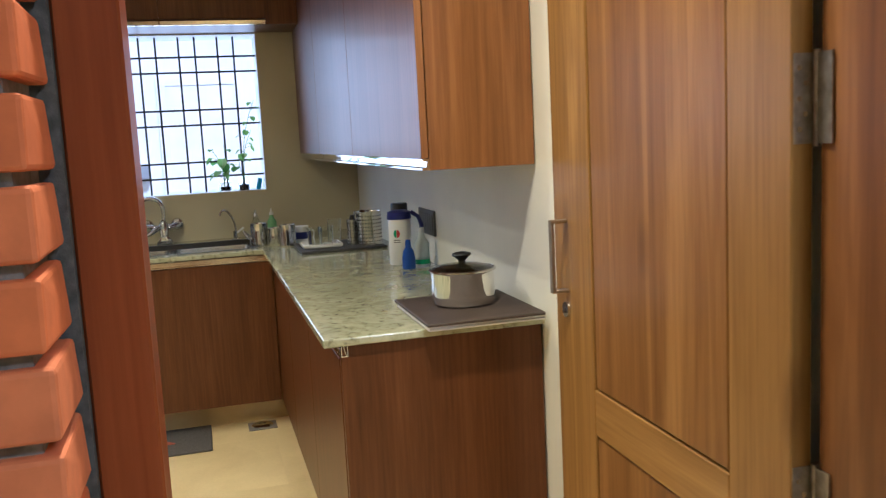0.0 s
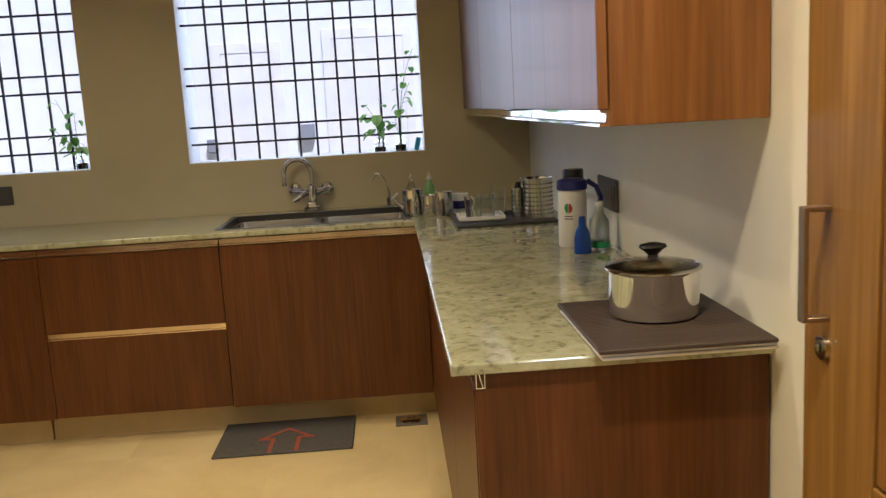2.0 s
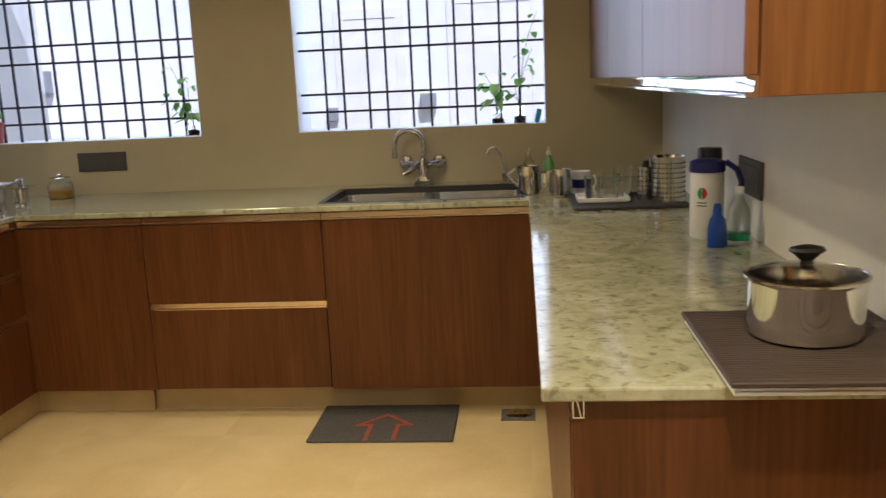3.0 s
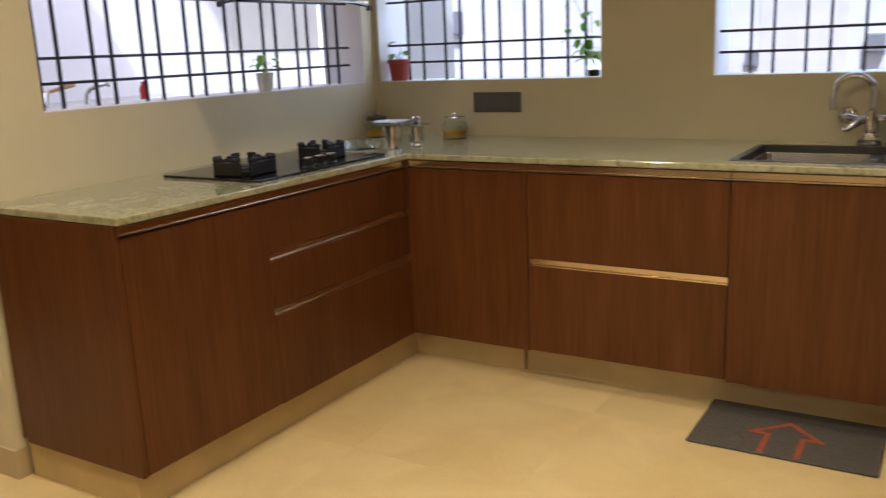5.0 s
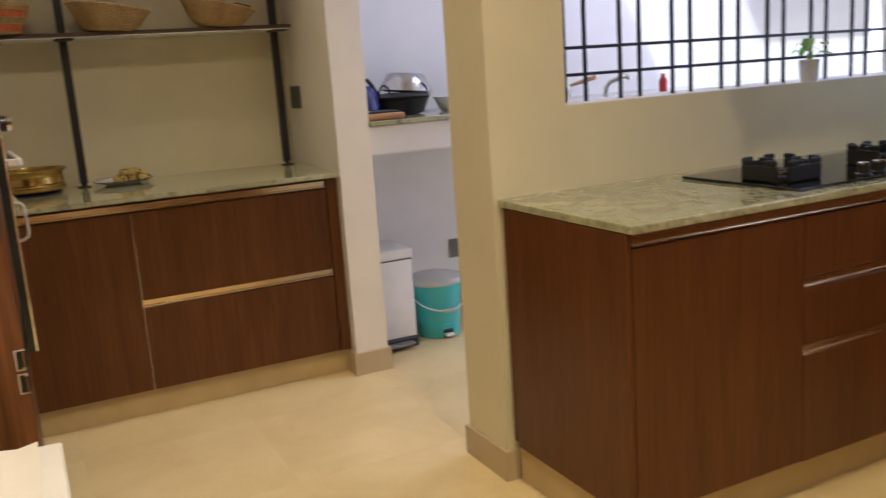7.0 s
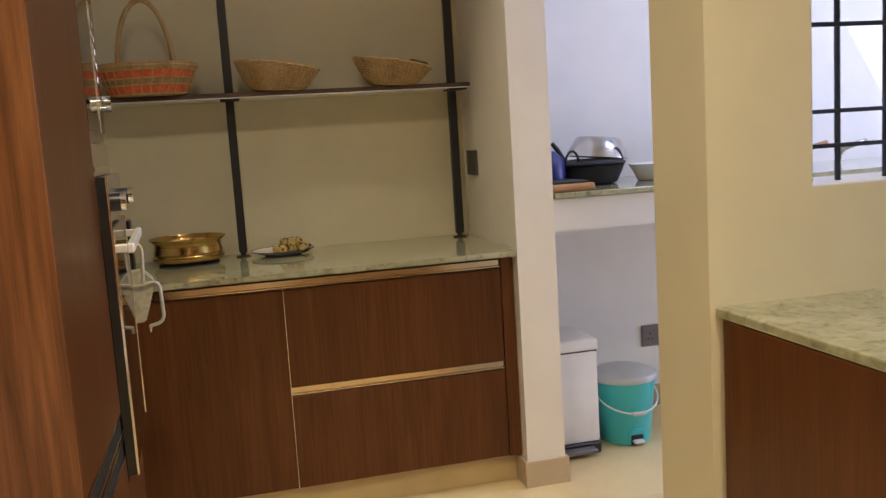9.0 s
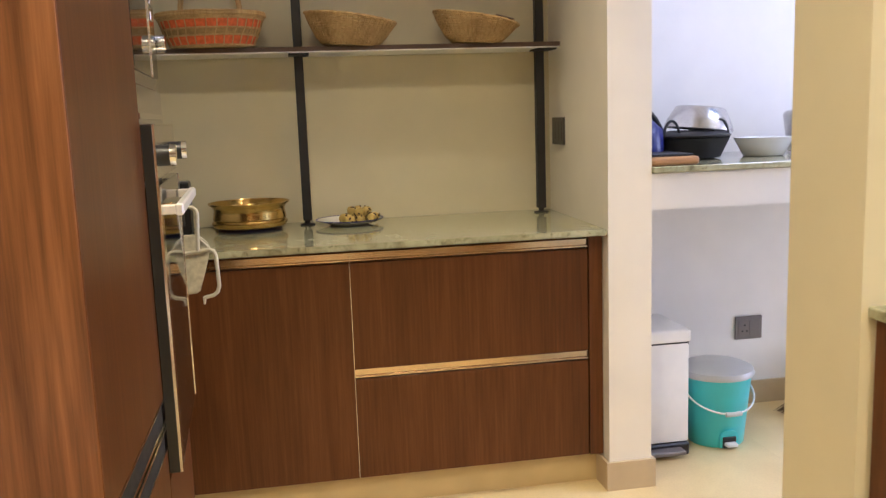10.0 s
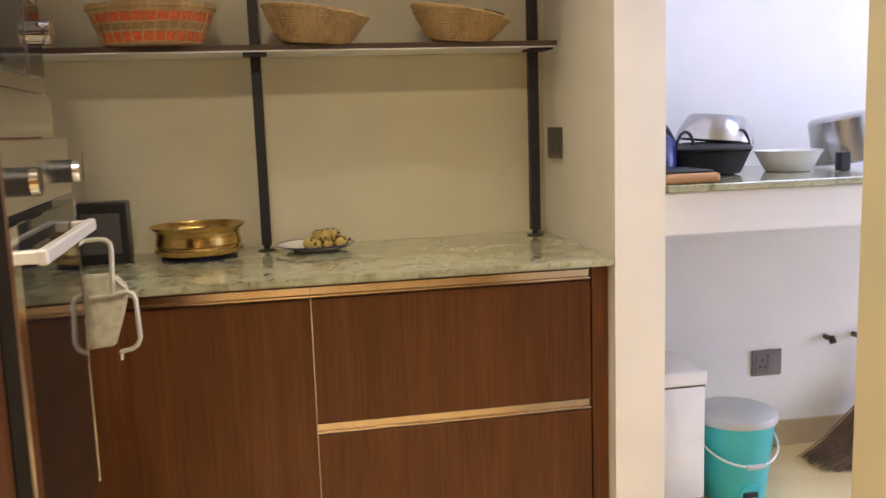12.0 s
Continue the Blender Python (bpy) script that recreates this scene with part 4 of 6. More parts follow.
fl = thing("vacuum_flask", "white flask with a dark blue lid and round badge", "flask", (0.905, 3.49, TOP))
part("body", turned([(0, 0), (0.042, 0), (0.045, 0.004), (0.045, 0.172), (0.041, 0.180), (0, 0.180)]), WHITEP, fl, smooth=True)
part("lid", turned([(0, 0.1803), (0.047, 0.1803), (0.048, 0.184), (0.046, 0.208), (0.03, 0.214), (0, 0.214)]), NAVY, fl, "dark blue screw lid", True)
part("strap", tubem([(0.047, -0.004, 0.205), (0.075, -0.01, 0.185), (0.088, -0.012, 0.150), (0.084, -0.012, 0.120)], 0.008, 8), NAVY, fl, "dark blue carrying loop", True)
for nm, a0, a1, mt in (("badge_half", 95, 265, GREENP), ("badge_half", -85, 85, REDB)):
    b = bmesh.new()
    ctr = b.verts.new((-0.0215 - 0.0005, -0.0403, 0.125))
    ring = []
    for i in range(13):
        a = radians(a0 + (a1 - a0) * i / 12)
        u, v = 0.013 * math.cos(a), 0.016 * math.sin(a)
        th = math.atan2(-0.0403, -0.0215) + u / 0.0457
        ring.append(b.verts.new((0.0458 * math.cos(th), 0.0458 * math.sin(th), 0.125 + v)))
    for p, q in zip(ring, ring[1:]):
        b.faces.new((ctr, p, q))
    part(nm, b, mt, fl, "two-tone round badge")
bars = bmesh.new()
for zz, w in ((0.098, 0.22), (0.090, 0.16)):
    lathe(bars, [(0.0456, zz), (0.0456, zz + 0.003)], seg=64)
bmesh.ops.delete(bars, geom=[f for f in bars.faces if abs(math.atan2(f.calc_center_median().y, f.calc_center_median().x) + 2.06) > 0.25], context="FACES")
part("small_print", bars, GREYP, fl, "grey print bars")

db = thing("water_bottle", "clear bottle with a black cap against the wall", "bottle", (0.955, 3.70, TOP))
part("body", turned([(0, 0), (0.036, 0), (0.038, 0.006), (0.038, 0.165), (0.032, 0.182), (0, 0.182)]), WATERG, db, smooth=True)
part("cap", turned([(0, 0.1825), (0.034, 0.1825), (0.035, 0.186), (0.035, 0.222), (0.032, 0.226), (0, 0.226)]), BLACK, db, "black screw cap", True)
bb = thing("small_bottle", "small blue squeeze bottle with a narrow neck", "bottle", (0.902, 3.345, TOP))
part("body", turned([(0, 0), (0.024, 0), (0.026, 0.005), (0.025, 0.045), (0.020, 0.070), (0.011, 0.085), (0.011, 0.098), (0.009, 0.112), (0, 0.112)], sy=0.7), BLUEP, bb, smooth=True)
cb = thing("small_bottle", "clear bottle with a green label", "bottle", (0.962, 3.375, TOP))
part("body", turned([(0, 0), (0.028, 0), (0.029, 0.005), (0.029, 0.09), (0.014, 0.115), (0.012, 0.135), (0, 0.135)]), MILKY, cb, smooth=True)
part("label_band", turned([(0.0294, 0.012), (0.0294, 0.030)]), GREENP, cb, "green paper label")
part("cap", turned([(0, 0.1355), (0.013, 0.1355), (0.013, 0.150), (0, 0.152)]), WHITEP, cb, smooth=True)

bd = thing("chopping_board", "two pale boards under a dark ribbed board", "board")
for k in range(2):
    part("pale_board", boxm(0.692, 1.012, 2.268 + 0.003 * k, 2.640, TOP + 0.0008 + 0.0065 * k, TOP + 0.0063 + 0.0065 * k, bev=0.001), PAPER, bd, "thin white board")
part("dark_board", boxm(0.686, 1.010, 2.262, 2.642, TOP + 0.0140, TOP + 0.0225, bev=0.002), DARKW, bd, "dark brown board with a fine ribbed top")
ribs = bmesh.new()
for k in range(36):
    y = 2.272 + k * 0.0102
    box(ribs, 0.692, 1.004, y, y + 0.005, TOP + 0.0224, TOP + 0.0229)
part("ribs", ribs, DARKW, bd)
pz = TOP + 0.0240
pot = thing("cooking_pot", "polished steel saucepan with a glass lid on a dark board", "pot", (0.853, 2.487, pz))
part("body", turned(vessel([(0.079, 0), (0.0855, 0.003), (0.0880, 0.009), (0.0892, 0.024), (0.0896, 0.028), (0.0896, 0.089), (0.093, 0.0945)], 0.0015), seg=48), POTM, pot, smooth=True)
lid = part("lid", turned([(0.0925, 0.0950), (0.090, 0.0995), (0.060, 0.109), (0.018, 0.1145), (0, 0.115), (0, 0.112), (0.018, 0.1115), (0.060, 0.106), (0.088, 0.0975), (0.0925, 0.0950)], seg=48), GLASS, pot, "clear domed glass lid", True)
part("rim_band", turned([(0.0915, 0.0950), (0.0955, 0.0955), (0.0955, 0.0995), (0.090, 0.1015), (0.0885, 0.0995), (0.0915, 0.0950)], seg=48), STEEL, lid, "steel lid rim", True)
part("knob", turned([(0, 0.115), (0.011, 0.115), (0.010, 0.121), (0.020, 0.131), (0.029, 0.137), (0.026, 0.142), (0.010, 0.146), (0, 0.146)], seg=24, sy=0.7), BLACK, lid, "black knob", True)
for s in (0,):
    a = radians(22)
    part("handle", tubem([(0.089 * math.cos(a - 0.25), 0.089 * math.sin(a - 0.25), 0.080), (0.098 * math.cos(a - 0.15), 0.098 * math.sin(a - 0.15), 0.083), (0.098 * math.cos(a + 0.15), 0.098 * math.sin(a + 0.15), 0.083), (0.089 * math.cos(a + 0.25), 0.089 * math.sin(a + 0.25), 0.080)], 0.0035, 8), STEEL, pot, smooth=True)


def switch_plate(label, axis, plane, a0, a1, z0, z1, sign, n, mat=None):
    """A flat modular switch plate with rockers; sign: the way it faces."""
    p = thing("switch_plate", label, "switch")
    f0, f1 = plane + sign * 0.0005, plane + sign * 0.009
    g1 = plane + sign * 0.0115

    def bx(u0, u1, t0, t1, za, zb, bev):
        lo, hi = min(t0, t1), max(t0, t1)
        return boxm(u0, u1, lo, hi, za, zb, bev=bev) if axis == "x" else boxm(lo, hi, u0, u1, za, zb, bev=bev)

    part("plate", bx(a0, a1, f0, f1, z0, z1, 0.002), mat or GREYP, p)
    m = 0.012
    w = (a1 - a0 - 2 * m) / n
    for i in range(n):
        part("rocker", bx(a0 + m + w * i + 0.001, a0 + m + w * (i + 1) - 0.001, f1, g1, z0 + 0.016, z1 - 0.016, 0.001), mat or GREYP, p)
    return p


switch_plate("wide dark grey switch plate on the cream wall", "x", NW, -1.683, -1.445, 0.983, 1.071, -1, 6)
switch_plate("dark grey socket plate above the side worktop", "y", EW, 3.385, 3.62, 0.985, 1.085, -1, 6)
switch_plate("dark grey switch plate on the side wall of the pantry", "x", 2.932, -4.012, -3.878, 1.131, 1.231, -1, 3)
s4 = switch_plate("grey socket plate low on the work area wall", "y", PW, 3.728, 3.848, 0.282, 0.380, 1, 2, SOCK)
for y, z in ((3.768, 0.342), (3.758, 0.317), (3.778, 0.317)):
    part("pin_hole", tubem([(PW + 0.0112, y, z), (PW + 0.0122, y, z)], 0.0045, 8), BLACK, s4)

# floor things
fm = thing("floor_mat", "charcoal floor mat with a red arrow before the sink", "mat", (-0.161, 4.303, 0), 0)
part("mat", boxm(-0.281, 0.281, -0.183, 0.183, 0.0006, 0.010, bev=0.003), MATF, fm)
arrow = [(-0.054, -0.172), (-0.054, -0.036), (-0.105, -0.036), (0.0, 0.068), (0.105, -0.036), (0.054, -0.036), (0.054, -0.172)]
b = bmesh.new()
for seg_i, ((ax, ay), (bx_, by_)) in enumerate(zip(arrow, arrow[1:])):
    zt = 0.0102 + 0.0003 * seg_i
    d = Vector((bx_ - ax, by_ - ay, 0)).normalized()
    n = Vector((-d.y, d.x, 0)) * 0.0085
    e = d * 0.0085
    q = [Vector((ax, ay, zt)) - e + n, Vector((bx_, by_, zt)) + e + n, Vector((bx_, by_, zt)) + e - n, Vector((ax, ay, zt)) - e - n]
    vs = [b.verts.new(p) for p in q] + [b.verts.new(p + Vector((0, 0, 0.0012))) for p in q]
    for idx in ((4, 5, 6, 7), (0, 1, 5, 4), (1, 2, 6, 5), (2, 3, 7, 6), (3, 0, 4, 7)):
        b.faces.new([vs[i] for i in idx])
part("arrow", b, ORANGE, fm, "orange-red arrow outline")
dr = thing("floor_drain", "square steel floor drain with a round grate", "drain", (0.363, 4.385, 0))
part("frame", plate("z", [-0.068, 0.068], [-0.060, 0.060], [], 0.0005, 0.004, 0.001), SOCK, dr, "dull grey square frame")
part("dish", turned([(0.050, 0.0042), (0.052, 0.008), (0.046, 0.012), (0.030, 0.016), (0, 0.018)], sy=0.95), ALUP, dr, "domed bright metal cover", True)
for k in range(5):
    part("slot", boxm(-0.018 + 0.003 * abs(k - 2), 0.018 - 0.003 * abs(k - 2), -0.028 + k * 0.013, -0.025 + k * 0.013, 0.0140, 0.0182 - 0.0012 * abs(k - 2)), BLACK, dr)

# ---------------------------------------------------------------- hob and hood
hob = thing("gas_hob", "black glass gas hob with cast-iron supports and chrome knobs", "hob")
part("glass_plate", plate("z", [-2.115, -1.672], [3.562, 4.275], [], TOP + 0.0008, TOP + 0.009, 0.002), BLKGL, hob)


def burner(cx, cy, r):
    z = TOP + 0.0092
    bn = part("burner", turned([(0, 0), (r * 0.62, 0), (r * 0.62, 0.010), (r * 0.5, 0.014), (r * 0.42, 0.014), (r * 0.42, 0.024), (r * 0.36, 0.028), (0, 0.028)], (cx, cy, z), 28), IRON, hob, "black burner with brass-toned head", True)
    part("burner_head", turned([(r * 0.43, 0.0143), (r * 0.46, 0.016), (r * 0.46, 0.022), (r * 0.425, 0.024)], (cx, cy, z), 28), STEEL, bn, smooth=True)
    for k in range(4):
        a = k * math.pi / 2
        m = Matrix.Translation((cx, cy, z)) @ pose(0, 0, 0, 0, 0, math.degrees(a))
        g = boxm(r * 0.90, r * 0.90 + 0.013, -r * 0.74, r * 0.74, 0.0005, 0.047, bev=0.004)
        box(g, r * 0.90, r * 0.90 + 0.013, -r * 0.74, -r * 0.28, 0.045, 0.061, bev=0.004)
        box(g, r * 0.90, r * 0.90 + 0.013, r * 0.28, r * 0.74, 0.045, 0.061, bev=0.004)
        box(g, r * 0.40, r * 0.905, -0.007, 0.007, 0.036, 0.056, bev=0.002)
        g.transform(m)
        part("pan_support", g, IRON, bn, "black cast-iron pan support")


burner(-1.845, 3.685, 0.085)
burner(-1.845, 4.10, 0.070)
for y in (3.862, 3.925, 3.988):
    kn = part("knob", turned([(0, 0), (0.021, 0), (0.021, 0.004), (0.017, 0.007), (0.016, 0.030), (0, 0.030)], (-1.712, y, TOP + 0.0092), 24), BLACK, hob, "black knob with a chrome top", True)
    part("knob_top", turned([(0, 0.0302), (0.0165, 0.0302), (0.0165, 0.035), (0.013, 0.037), (0, 0.037)], (-1.712, y, TOP + 0.0092), 24), CHROME, kn, smooth=True)

hood = thing("cooker_hood", "glass canopy cooker hood with a steel body over the hob", "hood")
b = bmesh.new()
cols = []
for i in range(17):
    u = i / 16
    y = 3.585 + 0.80 * u
    drop = 0.020 * (2 * u - 1) ** 4
    cols.append([b.verts.new((x, y, zc - drop + dz)) for x, zc in ((WW + 0.02, 1.68), (-1.785, 1.455)) for dz in (0, 0.006)])
for p, q in zip(cols, cols[1:]):
    for i, j in ((0, 2), (3, 1), (1, 0), (2, 3)):
        b.faces.new((p[i], p[j], q[j], q[i]))
for c in (cols[0], cols[-1]):
    b.faces.new((c[0], c[1], c[3], c[2]))
bmesh.ops.recalc_face_normals(b, faces=b.faces)
part("canopy", b, HOODG, hood, "bluish slanted glass canopy", True)
for y in (3.585, 4.385):
    part("edge_clip", boxm(-1.80, -1.781, y - 0.008, y + 0.008, 1.428, 1.447, bev=0.003), BLACK, hood, "dark corner clip")
part("front_strip", boxm(-1.7845, -1.780, 3.60, 4.37, 1.4535, 1.4625, bev=0.001), ALUP, hood, "thin metal front edge")
part("body", boxm(WW + 0.004, -1.98, 3.76, 4.21, 1.70, 1.80, bev=0.006), STEEL, hood, "steel fan body")
part("chimney", boxm(WW + 0.004, -1.99, 3.85, 4.12, 1.801, 2.69, bev=0.003), STEEL, hood, "steel chimney cover")

# ---------------------------------------------------------------- hob corner jars
for at, lid_mat, lid_label in (((-2.146, 4.895, TOP), DARKW, "dark wooden lid"), ((-1.722, 4.90, TOP), WATERG, "clear glass lid")):
    jr = thing("glass_jar", "squat glass jar half full of yellow grains", "jar", at, group="storage jars")
    part("glass", turned(vessel([(0.050, 0), (0.055, 0.004), (0.056, 0.058), (0.052, 0.066), (0.046, 0.070), (0.046, 0.077)], 0.0025), seg=40), WATERG, jr, smooth=True)
    part("contents", turned([(0, 0.004), (0.0515, 0.004), (0.0525, 0.034), (0.030, 0.040), (0, 0.038)], wob=0.03), YELLOW, jr, "yellow grains", True)
    jl = part("lid", turned([(0, 0.0775), (0.050, 0.0775), (0.051, 0.082), (0.049, 0.094), (0.038, 0.098), (0, 0.099)], seg=36), lid_mat, jr, lid_label, True)
    part("lid_knob", turned([(0, 0.099), (0.008, 0.099), (0.014, 0.104), (0.014, 0.109), (0.008, 0.113), (0, 0.114)], seg=20), STEEL, jl, smooth=True)
fn = thing("cake_stand", "steel tumbler with a wide shallow plate on top", "dish", (-1.772, 4.475, TOP))
part("cup", turned([(0, 0), (0.036, 0), (0.038, 0.004), (0.036, 0.010), (0.037, 0.055), (0.041, 0.094), (0, 0.094)], seg=36), STEEL, fn, smooth=True)
part("plate", turned([(0, 0.0943), (0.040, 0.0943), (0.060, 0.101), (0.083, 0.111), (0.084, 0.115), (0.062, 0.107), (0, 0.1015)], seg=44), STEEL, fn, "wide steel plate", True)
cf = thing("coffee_filter", "steel coffee filter with a saucer lid and ball knob", "coffee filter", (-1.735, 4.60, TOP))
part("cup", turned([(0, 0), (0.028, 0), (0.029, 0.003), (0.025, 0.012), (0.030, 0.018), (0.031, 0.080), (0, 0.080)], seg=32), STEEL, cf, smooth=True)
part("saucer", turned([(0, 0.0803), (0.032, 0.0803), (0.060, 0.088), (0.061, 0.091), (0.034, 0.087), (0.018, 0.092), (0, 0.094)], seg=36), CHROME, cf, smooth=True)
part("knob", turned([(0, 0.094), (0.010, 0.094), (0.012, 0.100), (0.019, 0.108), (0.019, 0.116), (0.012, 0.124), (0, 0.126)]), CHROME, cf, smooth=True)
gd = thing("glass_dish", "shallow clear glass dish beside the hob", "dish", (-1.930, 4.47, TOP))
part("dish", turned(vessel([(0.070, 0), (0.075, 0.004), (0.088, 0.030)], 0.003), seg=40), GLASS, gd, smooth=True)
part("inner_cup", turned(vessel([(0.022, 0), (0.024, 0.003), (0.030, 0.035)], 0.002), (0.01, 0.0, 0.0035)), GLASS, gd, smooth=True)

# ---------------------------------------------------------------- plants
def leaf(bm, at, yaw, pitch, size, rng):
    """A folded heart-shaped leaf."""
    m = Matrix.Translation(at) @ Euler((0, radians(pitch), radians(yaw))).to_matrix().to_4x4()
    out = [(0, 0), (0.12, 0.34), (0.42, 0.44), (0.74, 0.28), (1.0, 0.0)]
    mid = [bm.verts.new(m @ Vector((u * size, 0, -0.10 * size * u * u))) for u, _ in out]
    for s in (1, -1):
        side = [mid[0]] + [bm.verts.new(m @ Vector((u * size - (0.1 * size if 0 < u < 0.2 else 0), s * w * size, 0.10 * size - 0.12 * size * u))) for u, w in out[1:-1]] + [mid[-1]]
        for i in range(len(out) - 1):
            q = [mid[i], mid[i + 1], side[i + 1], side[i]]
            uniq = []
            for v in q:
                if v not in uniq:
                    uniq.append(v)
            if len(uniq) > 2:
                bm.faces.new(uniq)


def potted(name, label, at, potter, stems, seed):
    """A plant: potter(parent) builds its pot; stems are (lean x, lean y, height, leaves, leaf size)."""
    rng = random.Random(seed)
    p = thing(name, label, "plant", at)
    z0 = potter(p)
    stm, lv = bmesh.new(), bmesh.new()
    for lx, ly, h, n, size in stems:
        pts = []
        for i in range(7):
            f = i / 6
            pts.append((lx * f * f + 0.006 * math.sin(5 * f + seed), ly * f * f, z0 - 0.01 + h * f))
        tube(stm, pts, [0.0022 - 0.0012 * i / 6 for i in range(7)], 6)
        for k in range(n):
            f = 0.35 + 0.65 * (k + 0.5) / n
            i = min(int(f * 6), 5)
            q = Vector(pts[i]).lerp(Vector(pts[i + 1]), f * 6 - i)
            yaw = rng.uniform(0, 360)
            if rng.random() < 0.55:
                yaw = rng.uniform(180, 360)
            st = Vector((math.cos(radians(yaw)), math.sin(radians(yaw)) * 0.55, rng.uniform(0.1, 0.7))) * size * 0.7
            tube(stm, [q, q + st * 0.6, q + st], 0.0009, 5)
            leaf(lv, q + st, yaw + rng.uniform(-30, 30), rng.uniform(5, 70), size * rng.uniform(0.6, 1.0), rng)
    part("stems", stm, GREENS, p, smooth=True)
    part("leaves", lv, LEAF, p, smooth=True)
    return p


GREENS = plain("green_stem", (0.10, 0.22, 0.05), 0.5, vary=0.2)


def clay(r0, r1, h, mat, lip=0.006):
    def make(p):
        part("pot", turned(vessel([(r0, 0), (r0 + 0.001, 0.002), (r1 - 0.001, h - 0.018), (r1 + lip - 0.001, h - 0.016), (r1 + lip, h)], 0.004)), mat, p, smooth=True)
        part("soil", turned([(0, h - 0.012), (r1 - 0.004, h - 0.013), (r1 - 0.005, h - 0.02), (0, h - 0.02)]), SOIL, p)
        return h - 0.012
    return make


def jar_of_water(r, h):
    def make(p):
        part("jar", turned(vessel([(r, 0), (r + 0.001, 0.003), (r, h * 0.7), (r * 0.8, h * 0.85), (r * 0.8, h)], 0.002)), WATERG, p, "clear glass jar", True)
        part("pebbles", turned([(0, 0.004), (r - 0.004, 0.004), (r - 0.004, h * 0.42), (0, h * 0.46)], wob=0.05), SOIL, p, "dark pebbles and roots")
        return h * 0.5
    return make


SZ = SILL + 0.0035
potted("sill_plant", "small leafy plant in a white pot on the sill", (-2.270, 4.285, SZ), clay(0.030, 0.036, 0.075, CERAM, 0.001),
       [(0.01, -0.02, 0.075, 3, 0.06), (0.0, 0.03, 0.06, 3, 0.055), (0.02, 0.06, 0.055, 2, 0.045)], 3)
potted("sill_plant", "young plant in a terracotta red plastic pot", (-2.128, 5.082, SZ), clay(0.040, 0.052, 0.100, REDP),
       [(-0.03, 0, 0.05, 3, 0.045), (0.02, -0.01, 0.10, 2, 0.045), (0.05, 0.0, 0.06, 3, 0.035)], 5)
potted("sill_plant", "trailing money plant in a glass jar by the window post", (-1.128, 5.075, SZ), jar_of_water(0.030, 0.07),
       [(-0.05, 0, 0.12, 5, 0.060), (-0.11, 0.01, 0.16, 6, 0.055), (-0.02, 0.02, 0.24, 5, 0.05), (-0.10, 0.02, 0.31, 4, 0.045), (0.02, 0, 0.10, 4, 0.06)], 8)
potted("sill_plant", "money plant with broad leaves rooted in a glass jar", (0.300, 5.075, SZ), jar_of_water(0.032, 0.058),
       [(-0.02, 0, 0.10, 3, 0.065), (0.03, 0, 0.14, 3, 0.07), (-0.05, 0.02, 0.20, 4, 0.055), (0.01, 0.01, 0.24, 2, 0.05)], 11)
potted("sill_plant", "tall money plant vine in a pebble-filled glass jar", (0.400, 5.078, SZ), jar_of_water(0.030, 0.075),
       [(0.06, 0.0, 0.30, 5, 0.045), (0.085, 0.0, 0.46, 8, 0.042), (-0.02, 0.0, 0.16, 3, 0.06)], 14)
bl = thing("sponge_stick", "light blue plastic scrubber leaning on the sill", "brush", (0.475, 5.065, SZ))
part("stick", boxm(-0.012, 0.012, -0.007, 0.007, 0.0, 0.062, bev=0.004, seg=2), CYAN, bl)
bl.rotation_euler = (0, radians(14), 0)

# ---------------------------------------------------------------- pantry alcove
rack = thing("shelf_rack", "dark wooden shelf on black floor-to-ceiling posts", "shelf")
part("board", boxm(PW + 0.003, -3.862, 1.20, 2.912, 1.484, 1.500, bev=0.001), SHELFW, rack, "dark wood shelf board")
part("underside", boxm(PW + 0.003, -3.863, 1.20, 2.911, 1.4805, 1.4838), WHITEP, rack, "pale laminate underside")
for y in (1.988, 2.868, 1.21):
    ps = part("post", boxm(-4.0, -3.970, y - 0.0155, y + 0.0155, TOP + 0.018, 2.69, bev=0.002), BARM, rack, "black steel post")
    part("foot", turned([(0, 0.0005), (0.027, 0.0005), (0.027, 0.004), (0.010, 0.007), (0.010, 0.019), (0, 0.019)], (-3.985, y, TOP)), BARM, ps, smooth=True)
    part("bracket", boxm(-3.985, -3.875, y - 0.035, y + 0.035, 1.474, 1.4800, bev=0.001), BARM, ps)


